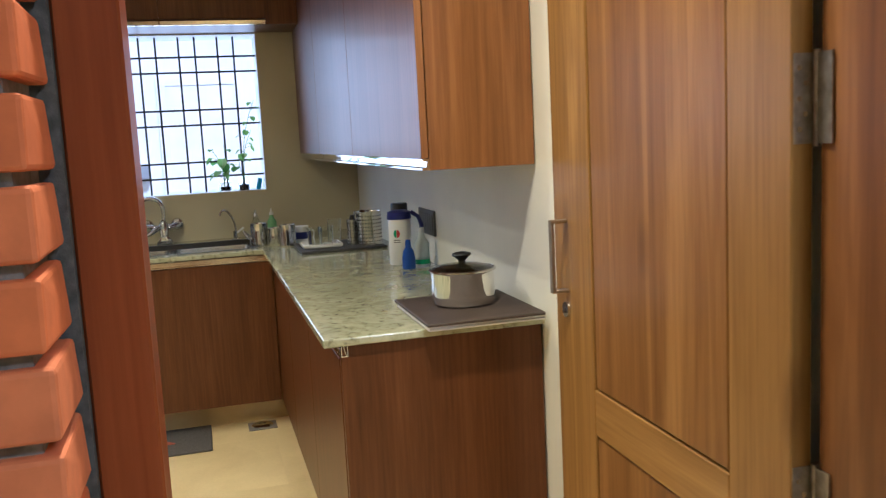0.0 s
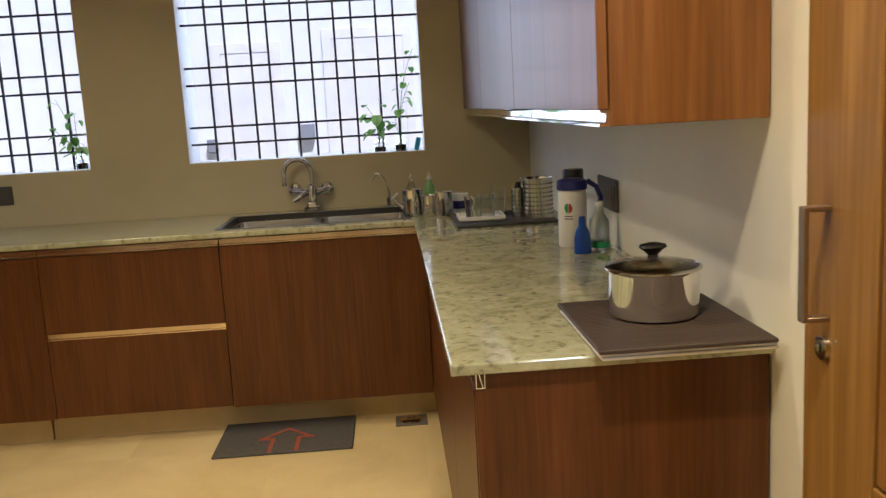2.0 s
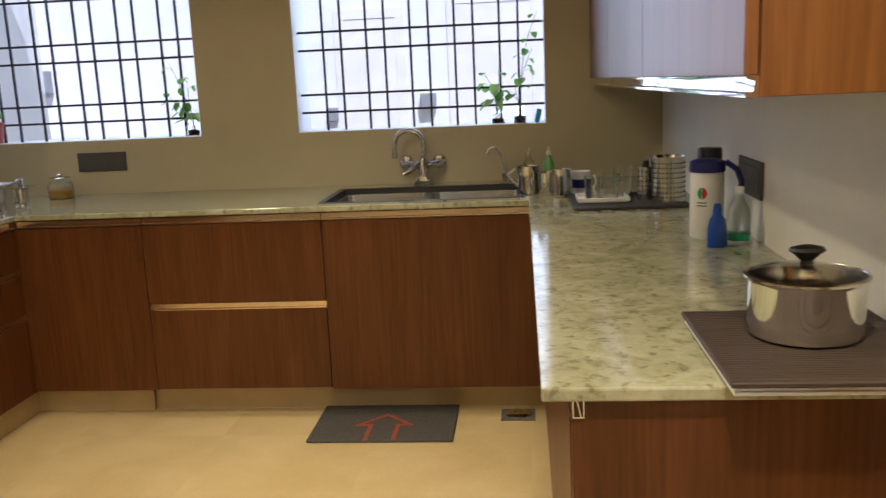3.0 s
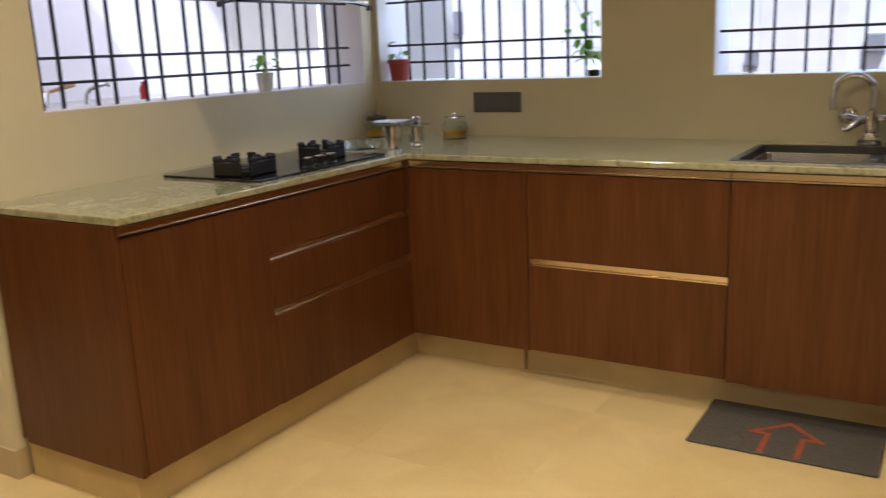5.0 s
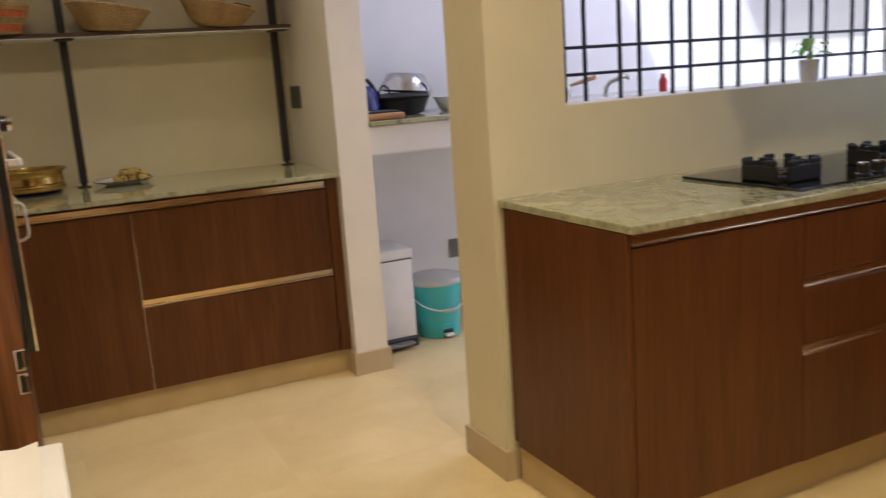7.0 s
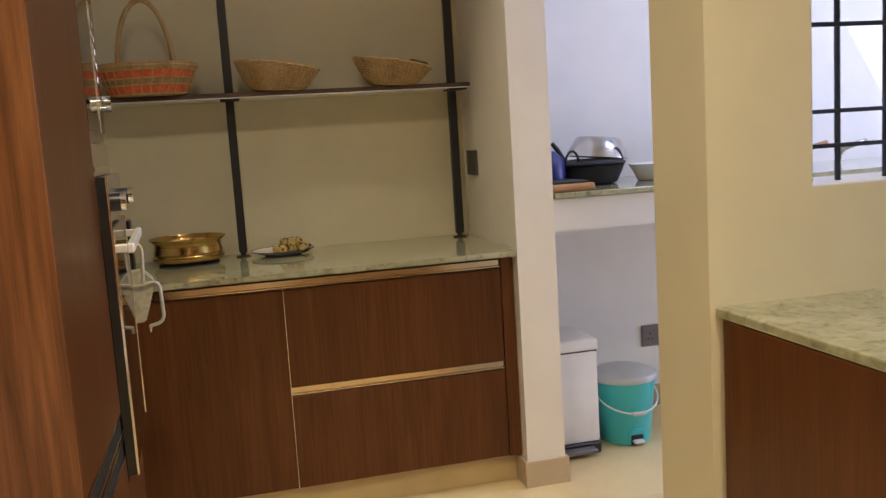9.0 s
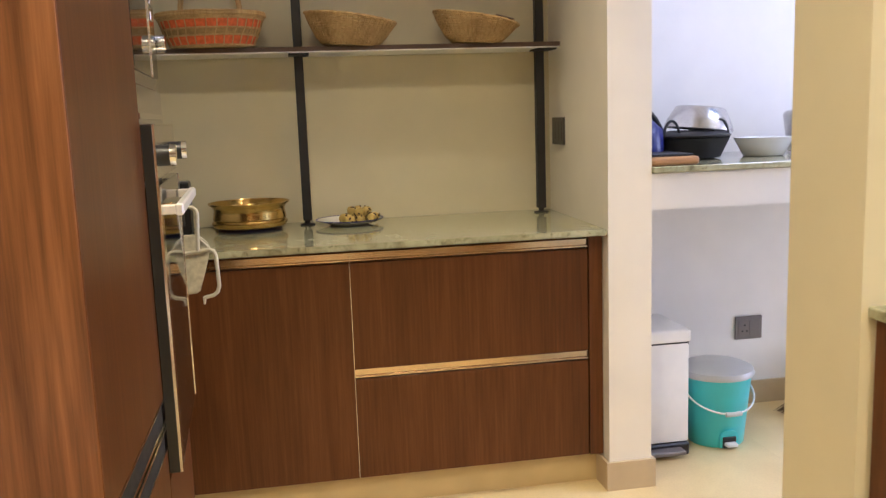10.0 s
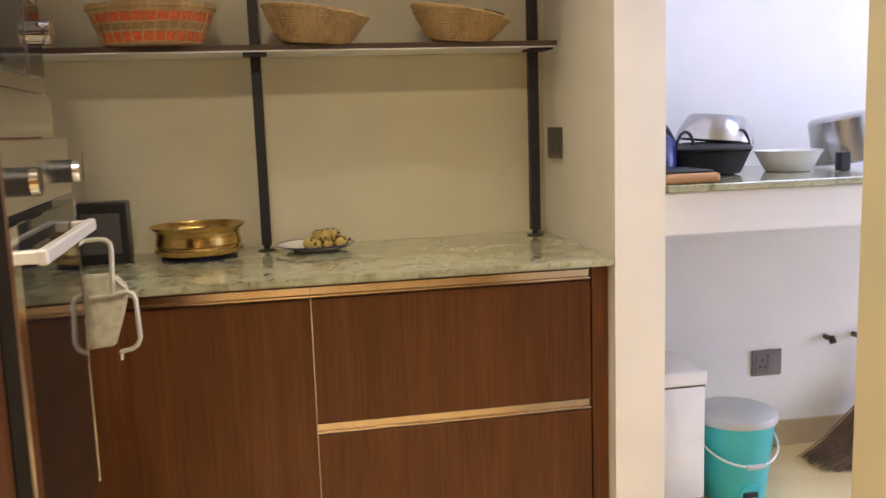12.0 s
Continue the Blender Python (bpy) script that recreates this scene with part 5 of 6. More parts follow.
def woven(name, label, at, r0, r1, h, sx=1.0, tilt=0.0, sag=0.0, seed=1):
    """A shallow basket of fine woven cane over upright stakes, its rim higher on one side."""
    k = thing(name, label, "basket", at, group="shelf baskets")
    k.rotation_euler = (radians(tilt), 0, 0)
    part("base", turned([(0, 0.002), (r0, 0.002), (r0, 0.008), (0, 0.008)], seg=36, sy=sx), WICKER, k)
    rows = int(h / 0.0062)
    rnd = random.Random(seed)
    weave = bmesh.new()
    for i in range(rows):
        f = i / (rows - 1)
        r = r0 + (r1 - r0) * f ** 0.75
        off = rnd.uniform(-0.0012, 0.0012)
        pts = []
        for j in range(97):
            a = 2 * math.pi * j / 96
            rr = r + off * math.cos(a + i) + 0.0016 * (1 if (j // 2 + i) % 2 else -1)
            lift = 1.0 - sag * f * math.sin(a)
            pts.append((rr * math.cos(a), rr * sx * math.sin(a), 0.006 + f * (h - 0.008) * lift + 0.0012 * math.sin(3 * a + i)))
        tube(weave, pts, 0.0039 if f < 0.97 else 0.0058, 5, cap=False)
    part("weave", weave, WICKER, k, smooth=True)
    st = bmesh.new()
    for j in range(48):
        a = 2 * math.pi * j / 48
        tube(st, [((r0 + (r1 - r0) * f ** 0.75 + 0.003) * math.cos(a), (r0 + (r1 - r0) * f ** 0.75 + 0.003) * sx * math.sin(a), 0.004 + f * (h - 0.004) * (1 - sag * f * math.sin(a))) for f in (0, 0.3, 0.65, 1)], 0.0022, 5)
    part("stake_frame", st, WICKER, k)
    return k


def strip_basket(label, at, r0, r1, h, sx):
    """A basket of flat coloured strips between cane rows, tied by upright canes, with an arched handle."""
    k = thing("handled_basket", label, "basket", at, group="shelf baskets")
    part("base", turned([(0, 0.002), (r0, 0.002), (r0, 0.008), (0, 0.008)], seg=36, sy=sx), WICKER, k)
    rad = lambda z_: r0 + (r1 - r0) * (z_ / h) ** 0.8

    def ring(z_, grow):
        return [((rad(z_) + grow + 0.0014 * math.sin(24 * 2 * math.pi * j / 96)) * math.cos(2 * math.pi * j / 96),
                 (rad(z_) + grow + 0.0014 * math.sin(24 * 2 * math.pi * j / 96)) * sx * math.sin(2 * math.pi * j / 96), z_ + 0.001 * math.sin(12.6 * j / 96)) for j in range(97)]

    for za, zb, mt, lab in ((0.012, 0.037, WICKO, "flat orange strip"), (0.043, 0.060, WICKT, "flat olive cane strip"), (0.066, 0.090, WICKO, "flat orange strip")):
        b_ = bmesh.new()
        lo_, hi_ = [[b_.verts.new(p) for p in ring(z_, 0.0)[:-1]] for z_ in (za, zb)]
        li_, hn_ = [[b_.verts.new(p) for p in ring(z_, -0.003)[:-1]] for z_ in (za, zb)]
        for j in range(96):
            q = (j + 1) % 96
            for w0, w1 in ((lo_, hi_), (hn_, li_), (hi_, hn_), (li_, lo_)):
                b_.faces.new((w0[j], w0[q], w1[q], w1[j]))
        part("strip", b_, mt, k, lab, True)
    canes = bmesh.new()
    for z_ in (0.008, 0.0395, 0.063, 0.0925):
        tube(canes, ring(z_, 0.001), 0.0027, 6, cap=False)
    part("cane_rows", canes, WICKER, k, smooth=True)
    rim = bmesh.new()
    for z_, g_, t_ in ((0.098, 0.001, 0.0045), (0.106, 0.003, 0.0055), (0.114, 0.001, 0.005)):
        tube(rim, ring(z_, g_), t_, 6, cap=False)
    part("rim", rim, WICKER, k, "thick pale cane rim", True)
    for j in range(30):
        a = 2 * math.pi * (j + 0.5) / 30
        part("stake", tubem([((rad(z_) + 0.002) * math.cos(a + 0.06 * (z_ > 0.05)), (rad(z_) + 0.002) * sx * math.sin(a + 0.06 * (z_ > 0.05)), z_) for z_ in (0.006, 0.035, 0.065, 0.096)], 0.0020, 5), WICKER, k)
    part("handle", tubem([(0, -0.098 * math.cos(radians(a)), 0.085 + 0.262 * math.sin(radians(a))) for a in range(-12, 193, 12)], 0.0095, 8), WICKER, k, "arched cane handle", True)
    return k


WICKT = plain("olive_cane", (0.30, 0.20, 0.075), 0.6, vary=0.2, scale=60)
strip_basket("round cane basket with orange strips and tall handle", (-3.905, 1.704, 1.4995), 0.092, 0.124, 0.118, 1.42)
woven("bowl_basket", "shallow pale wicker bowl on the shelf", (-3.905, 2.168, 1.4995), 0.068, 0.116, 0.098, 1.34, -3.0, 0.14, 2)
t3 = woven("bowl_basket", "shallow wicker bowl with a dark scoop inside", (-3.905, 2.612, 1.4995), 0.062, 0.114, 0.090, 1.32, -3.0, 0.22, 5)
scp = bmesh.new()
box(scp, -0.034, 0.034, 0.062, 0.135, 0.074, 0.088, bev=0.006, seg=2)
for v_ in scp.verts:
    v_.co.z += 0.020 - 6.5 * (v_.co.y - 0.092) ** 2 - 0.25 * max(0, v_.co.y - 0.10)
part("scoop", scp, SHELFW, t3, "dark curved wooden scoop", True)
bw = thing("brass_pot", "broad aged brass cooking pot on a blue trivet", "pot", (-3.925, 1.787, TOP))
part("trivet", turned([(0, 0.0005), (0.108, 0.0005), (0.112, 0.005), (0.105, 0.013), (0, 0.013)], seg=40), DNAVY, bw, "dark blue round trivet", True)
part("body", turned(vessel([(0.100, 0.0135), (0.124, 0.018), (0.131, 0.027), (0.131, 0.033), (0.126, 0.037), (0.124, 0.041), (0.127, 0.046), (0.124, 0.062), (0.122, 0.076), (0.127, 0.088), (0.139, 0.096), (0.141, 0.101)], 0.003), seg=48), BRASS, bw, smooth=True)
pl = thing("dinner_plate", "white enamel plate with a blue rim holding speckled eggs", "plate", (-3.94, 2.137, TOP))
part("plate", turned([(0, 0.0005), (0.065, 0.0005), (0.070, 0.004), (0.120, 0.020), (0.1205, 0.022), (0.070, 0.008), (0, 0.006)], seg=44), CERAM, pl, smooth=True)
part("rim", turned([(0.1155, 0.0207), (0.121, 0.0225), (0.1225, 0.0215), (0.121, 0.0195), (0.116, 0.0180)], seg=44), NAVY, pl, "dark blue rim", True)
rng = random.Random(4)
for i in range(15):
    lay = 0 if i < 9 else 1
    n_, i_, big = ((9, i, 0.056), (6, i - 9, 0.030))[lay]
    a, rr = 6.283 * i_ / n_ + rng.uniform(-0.15, 0.15) + lay, big * (0.5 if lay == 0 and i % 3 == 0 else 1.0)
    e = thing("quail_egg", "cream egg with brown speckles on the plate", "egg", (-3.937 + 0.9 * rr * math.cos(a), 2.172 + rr * math.sin(a), TOP + 0.0235 + 0.021 * lay), rng.uniform(0, 180), "speckled eggs")
    part("shell", turned([(0, -0.0190), (0.0105, -0.0155), (0.0165, -0.005), (0.0168, 0.0035), (0.0105, 0.017), (0, 0.0225)], seg=14), EGG, e, smooth=True)
    sp = bmesh.new()
    for k in range(11):
        q = Vector((rng.gauss(0, 1), rng.gauss(0, 1), rng.gauss(0, 0.8))).normalized() * 0.0166
        lathe(sp, [(0, -0.0022), (0.0048, -0.0012), (0.0050, 0.0012), (0, 0.0022)], q, 6)
    part("speckles", sp, SPECK, e, "brown speckles")
    e.rotation_euler = (radians(rng.uniform(30, 90)), radians(rng.uniform(-40, 40)), rng.uniform(0, 3))
rd = thing("table_radio", "black box radio with a thin aerial on the worktop", "radio", (-3.93, 1.515, TOP))
part("case", boxm(-0.04, 0.04, -0.075, 0.075, 0.0008, 0.182, bev=0.006, seg=2), BLACK, rd)
part("grille", boxm(0.0402, 0.044, -0.055, 0.055, 0.03, 0.15, bev=0.001), GREYP, rd)
part("aerial", tubem([(-0.02, -0.045, 0.175), (-0.02, -0.045, 0.335)], 0.002, 6), STEEL, rd)

# ---------------------------------------------------------------- oven and microwave
OX0, OX1 = -2.745, -2.302
oven = thing("built_in_oven", "built-in steel oven with black glass door and two knobs", "oven")
part("body", boxm(OX0 + 0.01, OX1 - 0.01, TY - 0.0215, TY - 0.012, 0.655, 1.25), BLACK, oven)
part("control_panel", boxm(OX0, OX1, TY - 0.0115, TY + 0.018, 1.160, 1.252, bev=0.002), STEEL, oven, "brushed steel control panel")
od = part("door", boxm(OX0, OX1, TY - 0.0115, TY + 0.020, 0.66, 1.150, bev=0.002), BLKGL, oven, "dark mirror glass door")
part("door_edge", boxm(OX1 + 0.0003, OX1 + 0.0022, TY + 0.0005, TY + 0.0175, 0.66, 1.252), BLACK, od, "black side edge")
part("edge_strip", boxm(OX1 + 0.0003, OX1 + 0.0024, TY + 0.0178, TY + 0.0212, 0.66, 1.252), ALUP, od, "thin polished edge strip")
part("front_bezel", boxm(OX1 - 0.034, OX1, TY + 0.0202, TY + 0.0222, 0.66, 1.150), ALUP, od, "polished upright front bezel")
part("far_edge", boxm(OX0 - 0.0028, OX0 - 0.0003, TY - 0.0115, TY + 0.0215, 0.66, 1.150), ALUP, od, "polished metal edge")
part("door_handle", boxm(-2.715, -2.325, TY + 0.042, TY + 0.056, 1.100, 1.120, bev=0.003), PALEST, od, "square steel bar handle")
for x in (-2.711, -2.350):
    part("handle_post", boxm(x, x + 0.022, TY + 0.0205, TY + 0.043, 1.102, 1.118, bev=0.002), PALEST, od)
for x in (-2.365, -2.660):
    kn = part("knob", tubem([(x, TY + 0.018, 1.200), (x, TY + 0.038, 1.200)], 0.018, 24), BLACK, oven, "black knob with a chrome ring", True)
    part("knob_ring", tubem([(x, TY + 0.0382, 1.200), (x, TY + 0.048, 1.200)], [0.0185, 0.0175], 24), CHROME, kn, smooth=True)
mw = thing("built_in_microwave", "built-in microwave with mirrored door and steel frame", "microwave")
part("frame", boxm(OX0 + 0.02, OX1, TY - 0.0115, TY + 0.002, 1.320, 1.70, bev=0.002), STEEL, mw, "brushed steel surround")
part("door", boxm(OX0 + 0.15, OX1 - 0.006, TY + 0.0022, TY + 0.008, 1.345, 1.69, bev=0.002), BLKGL, mw, "dark mirror glass door")
part("panel", boxm(OX0 + 0.026, OX0 + 0.147, TY + 0.0022, TY + 0.008, 1.345, 1.69, bev=0.002), BLKGL, mw, "dark control panel with buttons")
part("panel_edge", boxm(OX0 + 0.1475, OX0 + 0.1495, TY + 0.0022, TY + 0.010, 1.345, 1.69), ALUP, mw, "bright strip beside the door")
part("knob", tubem([(OX0 + 0.06, TY + 0.008, 1.412), (OX0 + 0.06, TY + 0.030, 1.412)], 0.019, 24), CHROME, mw, "chrome knob", True)
for k in range(5):
    part("button", boxm(OX0 + 0.065, OX0 + 0.115, TY + 0.0082, TY + 0.011, 1.455 + 0.030 * k, 1.470 + 0.030 * k, bev=0.001), ALUP, mw)
mw.matrix_basis = pose(TURN[0], TURN[1] - 0.009, 0, 0, 0, 2.8)
oven.matrix_basis = pose(*TURN, 0, 0, 2.8)
filler = thing("filler_panel", "polished steel filler strip between oven and microwave", "panel")
part("strip", boxm(OX0, OX1, TY - 0.0115, TY - 0.002, 1.2540, 1.318), STEEL, filler)
part("trim", boxm(OX0 + 0.03, OX1, TY - 0.0018, TY + 0.002, 1.262, 1.272), ALUP, filler, "bright trim strip")
filler.matrix_basis = pose(*TURN, 0, 0, 2.8)
hk = thing("towel_hook", "bent pale wire hook with a folded cloth beside the oven", "hook", (-2.98, 0, 0))
part("rod", tubem([(0.236, 1.674, 1.053), (0.0, 1.657, 1.053)], 0.0035, 8), WIREM, hk, smooth=True)
part("wire", tubem([(0.0, 1.655, 1.053), (0.0, 1.684, 1.055), (0.0, 1.697, 1.053), (0.0, 1.705, 1.046), (0.0, 1.707, 1.034), (0.0, 1.702, 0.941)], 0.0048, 10), WIREM, hk, "bent pale wire", True)
part("lower_loop", tubem([(0.0, 1.660, 0.940), (0.0, 1.702, 0.944), (0.0, 1.728, 0.949), (0.0, 1.739, 0.944), (0.0, 1.744, 0.932), (0.0, 1.747, 0.856), (0.0, 1.742, 0.842), (0.0, 1.731, 0.834), (0.0, 1.709, 0.830)], 0.0048, 10), WIREM, hk, "bent pale wire", True)
part("brace", tubem([(0.0, 1.704, 0.980), (0.0, 1.733, 0.948)], 0.0024, 6), WIREM, hk, smooth=True)
part("loop_end", tubem([(0.0, 1.710, 0.831), (0.0, 1.709, 0.813)], [0.0046, 0.0024], 8), WIREM, hk, smooth=True)
cl = bmesh.new()
quad = [(1.645, 0.985), (1.703, 0.985), (1.730, 0.960), (1.726, 0.930), (1.716, 0.895), (1.698, 0.840), (1.645, 0.836)]
for dx in (-0.022, -0.007):
    quad_v = [cl.verts.new((dx, y_, z_)) for y_, z_ in quad]
    cl.faces.new(quad_v if dx > -0.01 else quad_v[::-1])
cl.verts.ensure_lookup_table()
n_q = len(quad)
for k in range(n_q):
    cl.faces.new((cl.verts[k], cl.verts[(k + 1) % n_q], cl.verts[n_q + (k + 1) % n_q], cl.verts[n_q + k]))
bmesh.ops.recalc_face_normals(cl, faces=cl.faces)
bmesh.ops.bevel(cl, geom=list(cl.edges), offset=0.004, segments=2, affect="EDGES")
part("cloth", cl, CLOTH, hk, "folded pale speckled cloth", True)

# ---------------------------------------------------------------- work area things
wb = thing("pedal_bin", "white slim pedal bin with a black base", "bin", (-3.755, 3.20, 0))
part("body", boxm(-0.135, 0.120, -0.108, 0.105, 0.050, 0.4195, bev=0.007, seg=2), WHITEP, wb, smooth=True)
part("base", boxm(-0.137, 0.126, -0.110, 0.107, 0.0, 0.048, bev=0.006), BLACK, wb, "black plastic base")
part("lid_gap", boxm(-0.133, 0.118, -0.106, 0.103, 0.412, 0.424), BLACK, wb, "dark gap below the lid")
part("lid", boxm(-0.140, 0.126, -0.112, 0.109, 0.4225, 0.470, bev=0.010, seg=3), WHITEP, wb, "white hinged lid", True)
part("pedal", boxm(0.122, 0.168, -0.075, 0.075, 0.018, 0.034, bev=0.004), SOCK, wb, "wide grey foot pedal")
tb2 = thing("pedal_bin", "round turquoise pedal bin with a grey lid", "bin", (-3.755, 3.470, 0))
part("body", turned(vessel([(0.100, 0), (0.104, 0.005), (0.128, 0.255), (0.134, 0.262)], 0.003), seg=48), TEAL, tb2, smooth=True)
part("lid", turned([(0.138, 0.262), (0.140, 0.270), (0.134, 0.285), (0.110, 0.296), (0.05, 0.306), (0, 0.308), (0, 0.262)], seg=48), LIDG, tb2, "translucent grey lid", True)
part("handle", tubem([(0.020 + 0.120 * math.cos(radians(a)), 0.132 * math.sin(radians(a)), 0.205 - 0.062 * math.cos(radians(a))) for a in range(-90, 91, 10)], 0.0035, 8), WHITEP, tb2, "white wire handle", True)
part("handle_grip", tubem([(0.139, -0.03, 0.143), (0.142, 0, 0.142), (0.139, 0.03, 0.143)], 0.009, 10), LIDG, tb2, smooth=True)
rec = bmesh.new()
arch = [(-0.036, 0.004), (-0.036, 0.045)] + [(0.036 * math.cos(radians(q)), 0.045 + 0.026 * math.sin(radians(q))) for q in range(160, 0, -20)] + [(0.036, 0.045), (0.036, 0.004)]
fr = [rec.verts.new((0.1125 - 0.004 * abs(u) / 0.036 + 0.05 * w, u, w)) for u, w in arch]
bk_ = [rec.verts.new((0.080, u, w)) for u, w in arch]
rec.faces.new(fr)
for q in range(len(arch) - 1):
    rec.faces.new((fr[q], fr[q + 1], bk_[q + 1], bk_[q]))
bmesh.ops.recalc_face_normals(rec, faces=rec.faces)
hub = part("pedal_housing", rec, TEAL, tb2, "arched turquoise pedal housing")
part("pedal_slot", boxm(0.100, 0.1165, -0.026, 0.026, 0.004, 0.046, bev=0.003), BLACK, hub, "dark opening")
part("pedal", boxm(0.100, 0.140, -0.022, 0.022, 0.014, 0.028, bev=0.005, seg=2), WHITEP, hub, "pale pedal")
bro = thing("grass_broom", "brown grass broom leaning in the corner with blue binding", "broom", (-3.95, 4.14, 0))
rng = random.Random(9)
gb = bmesh.new()
for i in range(620):
    a, w = rng.uniform(-1, 1), rng.uniform(-1, 1)
    root = Vector((-0.03 + 0.012 * w, 0.145 + 0.014 * a, 0.35))
    tip = Vector((0.10 + 0.07 * w - 0.03 * abs(a), -0.22 + 0.10 * a + 0.05 * rng.random(), 0.006 + 0.05 * rng.random() * (1 - abs(w))))
    mid = root.lerp(tip, 0.55) + Vector((0.03 * w, 0.055 + 0.03 * a, 0.03 * rng.random() - 0.06))
    tube(gb, [root, root.lerp(mid, 0.5) + Vector((0, 0.012, -0.004)), mid, mid.lerp(tip, 0.5) + Vector((0, 0.006, -0.012)), tip], [0.0026, 0.0026, 0.0024, 0.002, 0.001], 4)
part("bristles", gb, STALK, bro, "dry brown grass bristles")
part("binding", tubem([(-0.027, 0.143, 0.335), (-0.034, 0.150, 0.385)], 0.018, 12), CYAN, bro, "blue plastic binding", True)
for y in (4.03, 4.15):
    bt = thing("bib_tap", "small dark bib tap stub on the work area wall", "tap", (PW, y, 0.412), group="wall tap stubs")
    part("stub", tubem([(0.001, 0, 0), (0.045, 0, 0.0)], 0.010, 10), TAPB, bt, smooth=True)
    part("head", tubem([(0.040, 0, 0.006), (0.055, 0, -0.012)], 0.013, 10), TAPB, bt, smooth=True)
WZ = 1.0685
cb2 = thing("chopping_board", "round-cornered wooden board under a dark cloth", "board", (-3.53, 3.145, WZ))
part("board", boxm(-0.10, 0.10, -0.075, 0.092, 0.0, 0.028, bev=0.010, seg=2), BOARDW, cb2)
part("cloth", boxm(-0.095, 0.088, -0.07, 0.075, 0.0285, 0.036, bev=0.003), BLACK, cb2, "dark folded cloth")
gl = thing("sheathed_bag", "dark blue folded plastic bag behind the pans", "bag", (-3.70, 3.160, WZ))
part("bag", turned([(0, 0), (0.06, 0), (0.072, 0.05), (0.060, 0.11), (0.03, 0.14), (0, 0.145)], seg=16, wob=0.12), NAVY, gl, smooth=True)
kd = thing("frying_pan", "black iron wok with loop handles", "pan", (-3.77, 3.360, WZ))
part("body", turned(vessel([(0.090, 0), (0.112, 0.006), (0.140, 0.068), (0.145, 0.074)], 0.004), seg=40), IRON, kd, smooth=True)
for s in (-1, 1):
    part("loop_handle", tubem([(0.075, -0.008 + s * 0.092 - 0.030 * math.cos(radians(q)), 0.075 + 0.062 * math.sin(radians(q))) for q in range(0, 181, 20)], 0.005, 8), IRON, kd, smooth=True)
part("long_handle", tubem([(0.040, -0.105, 0.083), (0.048, -0.130, 0.112), (0.050, -0.150, 0.145), (0.050, -0.172, 0.172)], [0.008, 0.010, 0.010, 0.008], 10), BLACK, kd, "black plastic pan handle", True)
part("dark_lid", turned([(0.128, 0.0745), (0.146, 0.078), (0.148, 0.084), (0.136, 0.092), (0.07, 0.100), (0, 0.100), (0, 0.0745)], seg=36), IRON, kd, "dark brown pan stacked inside", True)
sd = thing("steel_bowl", "upturned steel basin lying over the wok", "bowl", (-3.80, 3.412, WZ + 0.101))
part("bowl", turned([(0.135, 0.0), (0.137, 0.004), (0.126, 0.035), (0.098, 0.082), (0.084, 0.088), (0, 0.090), (0, 0.088), (0.082, 0.086), (0.124, 0.033), (0.133, 0.0)], seg=40), BASINM, sd, smooth=True)
sd.rotation_euler = (radians(-6), 0, 0)
sd.scale = (0.9, 0.9, 0.95)
eb = thing("enamel_bowl", "white enamel basin on the granite slab", "bowl", (-3.745, 3.640, WZ))
part("bowl", turned(vessel([(0.066, 0), (0.072, 0.003), (0.096, 0.050), (0.105, 0.066), (0.109, 0.067)], 0.002), seg=44), CERAM, eb, smooth=True)
bp = thing("steel_pot", "large steel cooking pot lying tilted against the wall", "pot", (-3.85, 3.90, WZ + 0.012))
part("body", turned(vessel([(0.100, 0), (0.112, 0.010), (0.116, 0.15), (0.122, 0.155)], 0.002), (0, 0, 0), seg=44), BASINM, bp, smooth=True)
bp.matrix_basis = pose(-3.85, 3.905, WZ + 0.172, 190, 0, -20)
blk = thing("gas_lighter", "small black lighter standing on the slab", "lighter", (-3.66, 3.775, WZ))
part("body", boxm(-0.014, 0.014, -0.02, 0.02, 0.0, 0.058, bev=0.005, seg=2), BLACK, blk)
wt = thing("slab_tap", "chrome swan-neck tap on the work area slab", "tap", (-3.86, 4.60, WZ))
part("spout", tubem([(0, 0, 0), (0.004, 0.004, 0.040), (0.018, 0.020, 0.066), (0.042, 0.058, 0.082), (0.060, 0.095, 0.092), (0.064, 0.108, 0.078)], 0.012, 10), CHROME, wt, smooth=True)
rb = thing("red_bottle", "small red bottle on the work area slab", "bottle", (-3.75, 4.90, WZ))
part("body", turned([(0, 0), (0.022, 0), (0.024, 0.05), (0.012, 0.075), (0.012, 0.09), (0, 0.09)]), REDB, rb, smooth=True)
wp = thing("saucepan", "pan with a reddish wooden handle on the slab", "pan", (-3.80, 4.22, WZ))
part("body", turned(vessel([(0.08, 0), (0.09, 0.004), (0.10, 0.07)], 0.002)), STEEL, wp, smooth=True)
part("handle", tubem([(0.05, 0.085, 0.068), (0.08, 0.14, 0.085), (0.10, 0.20, 0.10)], [0.008, 0.011, 0.012], 8), BOARDW, wp, "reddish wooden handle", True)

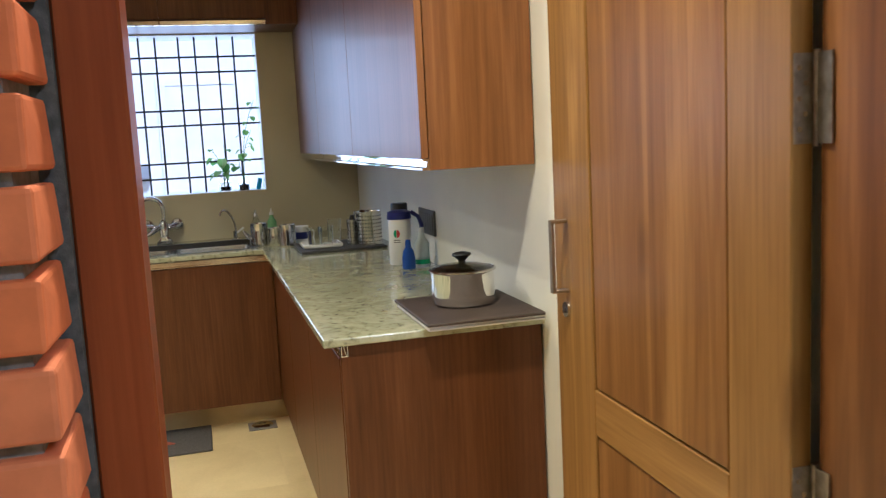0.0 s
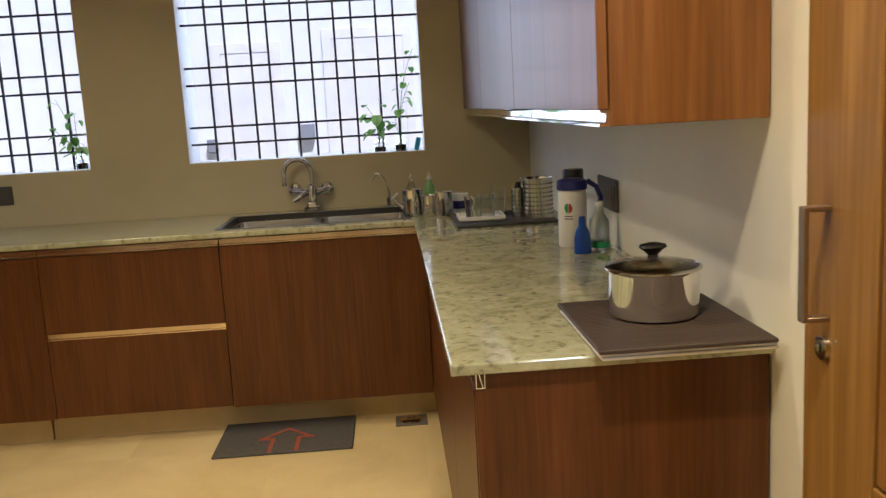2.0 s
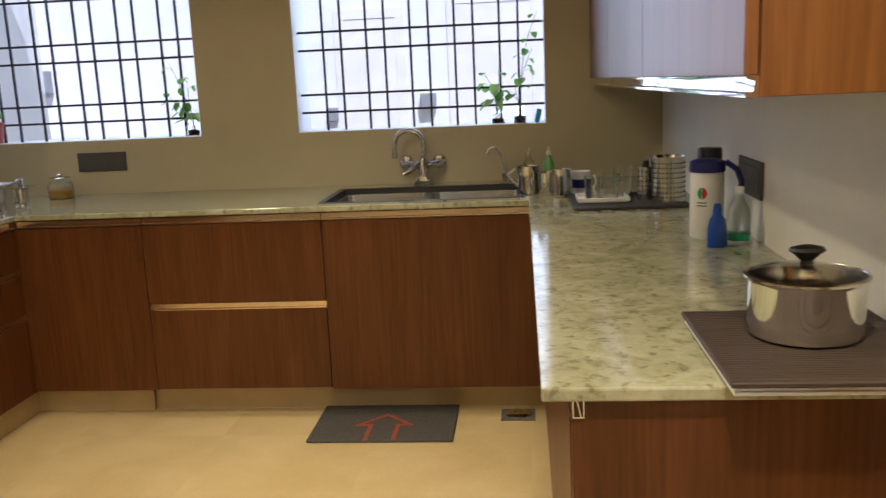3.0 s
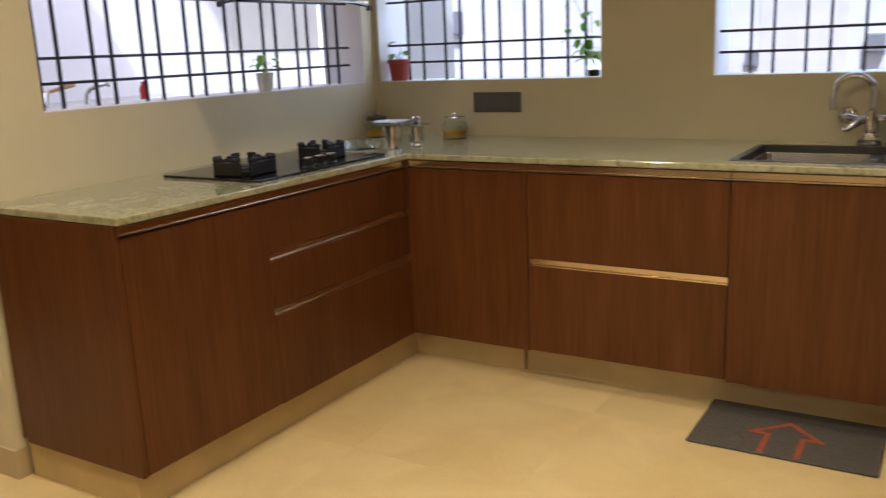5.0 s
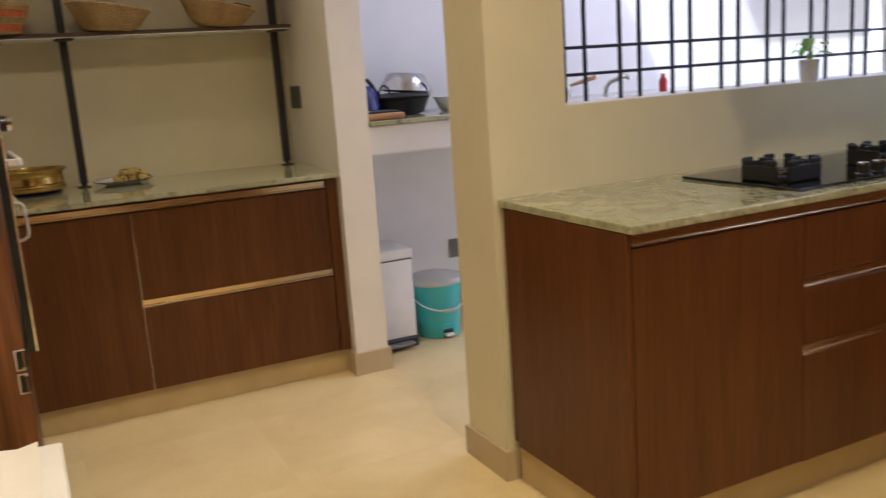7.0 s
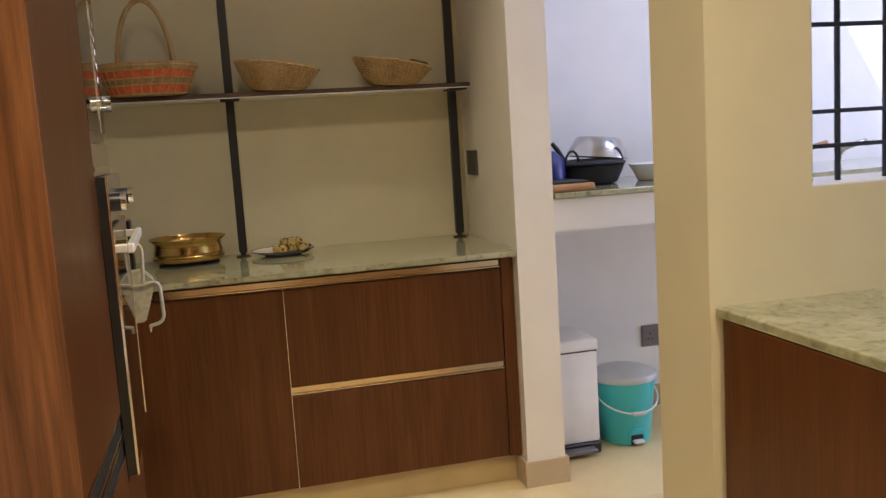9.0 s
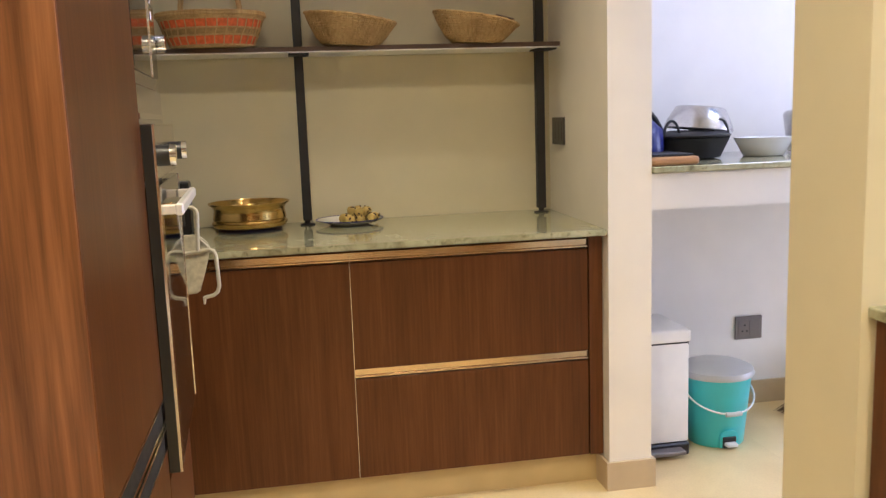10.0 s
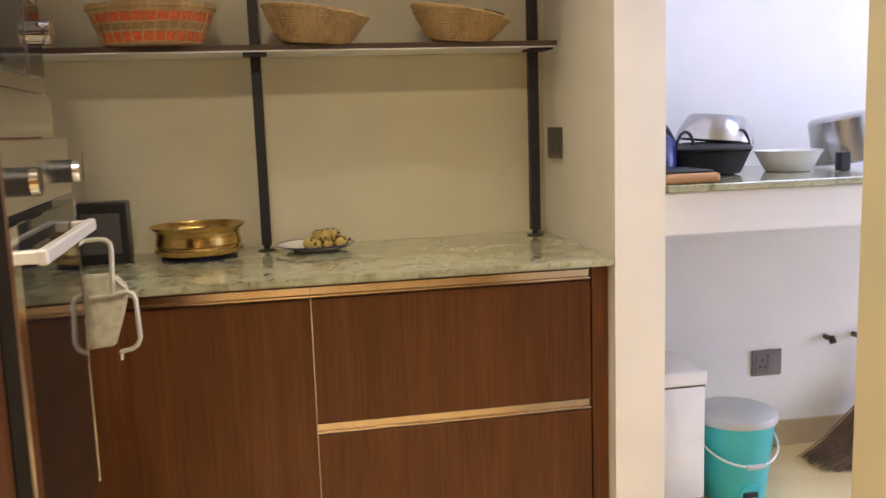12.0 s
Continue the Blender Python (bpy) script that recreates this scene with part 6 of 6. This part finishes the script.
# ---------------------------------------------------------------- white table
tbl = thing("side_table", "white table beside the tall cabinet with papers on it", "table")
part("tabletop", boxm(-1.53, -0.80, 1.215, 1.738, 0.684, 0.708, bev=0.003), WHITEP, tbl)
for x in (-1.50, -0.86):
    for y in (1.25, 1.69):
        part("leg", boxm(x, x + 0.03, y - 0.015, y + 0.015, 0, 0.683), WHITEP, tbl)
pp = thing("paper_sheet", "crumpled white printed sheet lying on the table", "paper")
b = bmesh.new()
grid = [[b.verts.new((-1.515 + 0.40 * i / 14, 1.27 + 0.435 * j / 14, 0.711 + 0.016 * (noise.noise((i * 0.45, j * 0.45, 3.1)) + 0.5) + 0.004 * noise.noise((i * 1.1, j * 1.1, 6.0)) + 0.012 * (i == 0 or j == 14) * noise.noise((i * 0.6, j * 0.6, 8)) ** 2)) for j in range(15)] for i in range(15)]
for i in range(14):
    for j in range(14):
        b.faces.new((grid[i][j], grid[i + 1][j], grid[i + 1][j + 1], grid[i][j + 1]))
part("sheet", b, PAPER, pp, smooth=True)
for k in range(4):
    part("print_bar", boxm(-1.37 + 0.05 * k, -1.35 + 0.05 * k, 1.42, 1.58, 0.7275, 0.7285), PINK, pp, "pale red print")

# ---------------------------------------------------------------- outside the windows
for x0, x1, zt in ((-0.91, -0.40, 1.86), (-0.10, 0.56, 1.93)):
    dd = tagged(new("outside_door"), "pale pinkish panelled door in the neighbouring wall", "door")
    part("frame", plate("y", [x0, x1], [-0.02, zt], [(x0 + 0.07, x1 - 0.07, 0.0, zt - 0.07)], 7.338, 7.349, 0.002), OUTD, dd)
    part("leaf", boxm(x0 + 0.071, x1 - 0.071, 7.343, 7.348, -0.02, zt - 0.071), OUTD, dd)
for x, z, w, h in ((-0.25, 1.20, 0.11, 0.11), (-0.95, 1.13, 0.07, 0.10), (-3.10, 1.45, 0.10, 0.17)):
    ob = tagged(new("meter_box"), "small grey electrical box on the outside wall", "box")
    part("case", boxm(x - w / 2, x + w / 2, 7.285, 7.3485, z - h / 2, z + h / 2, bev=0.006), BOXGREY, ob)
    part("cover", boxm(x - w / 2 + 0.008, x + w / 2 - 0.008, 7.281, 7.2848, z - h / 2 + 0.008, z + h / 2 - 0.008, bev=0.001), BOXGREY, ob)

# ---------------------------------------------------------------- bricks of the entrance pier
rng = random.Random(21)
kinds = []
for L in (0.108, 0.222):
    for v in range(4):
        me = bpy.data.meshes.new("brick")
        bb_ = boxm(-L, 0, 0, 0.132, 0, 0.0622, bev=0.005, seg=2)
        for vtx in bb_.verts:
            vtx.co += Vector((noise.noise(vtx.co * 19 + Vector((v, 0, 0))), noise.noise(vtx.co * 19 + Vector((0, v, 5))), noise.noise(vtx.co * 19 + Vector((3, 0, v))))) * 0.0045
        bb_.to_mesh(me)
        bb_.free()
        me.materials.append(BRICKM)
        kinds.append((L, me))
for row in range(29):
    x, z = 0.028, 0.0022 + row * 0.0755
    first = row % 2
    for k in range(4):
        L, me = kinds[(rng.randrange(4) + (0 if (k == 0 and first) else 4))]
        o = new("brick", me)
        o.parent = brick_wall
        o.location = (x + rng.uniform(-0.003, 0.003), 0.940 + rng.uniform(-0.003, 0.003), z)
        x -= L + 0.014

# floor tiles
tile = bpy.data.meshes.new("tile")
tb = boxm(-0.29992, 0.29992, -0.29992, 0.29992, -0.006, 0.0)
tb.to_mesh(tile)
tb.free()
tile.materials.append(FLOOR)
for ix in range(11):
    for iy in range(13):
        t = new("tile", tile)
        t.parent = floor
        t.location = (-3.93 + 0.6 * ix - 0.16, -1.6 + 0.6 * iy + 0.1, 0)
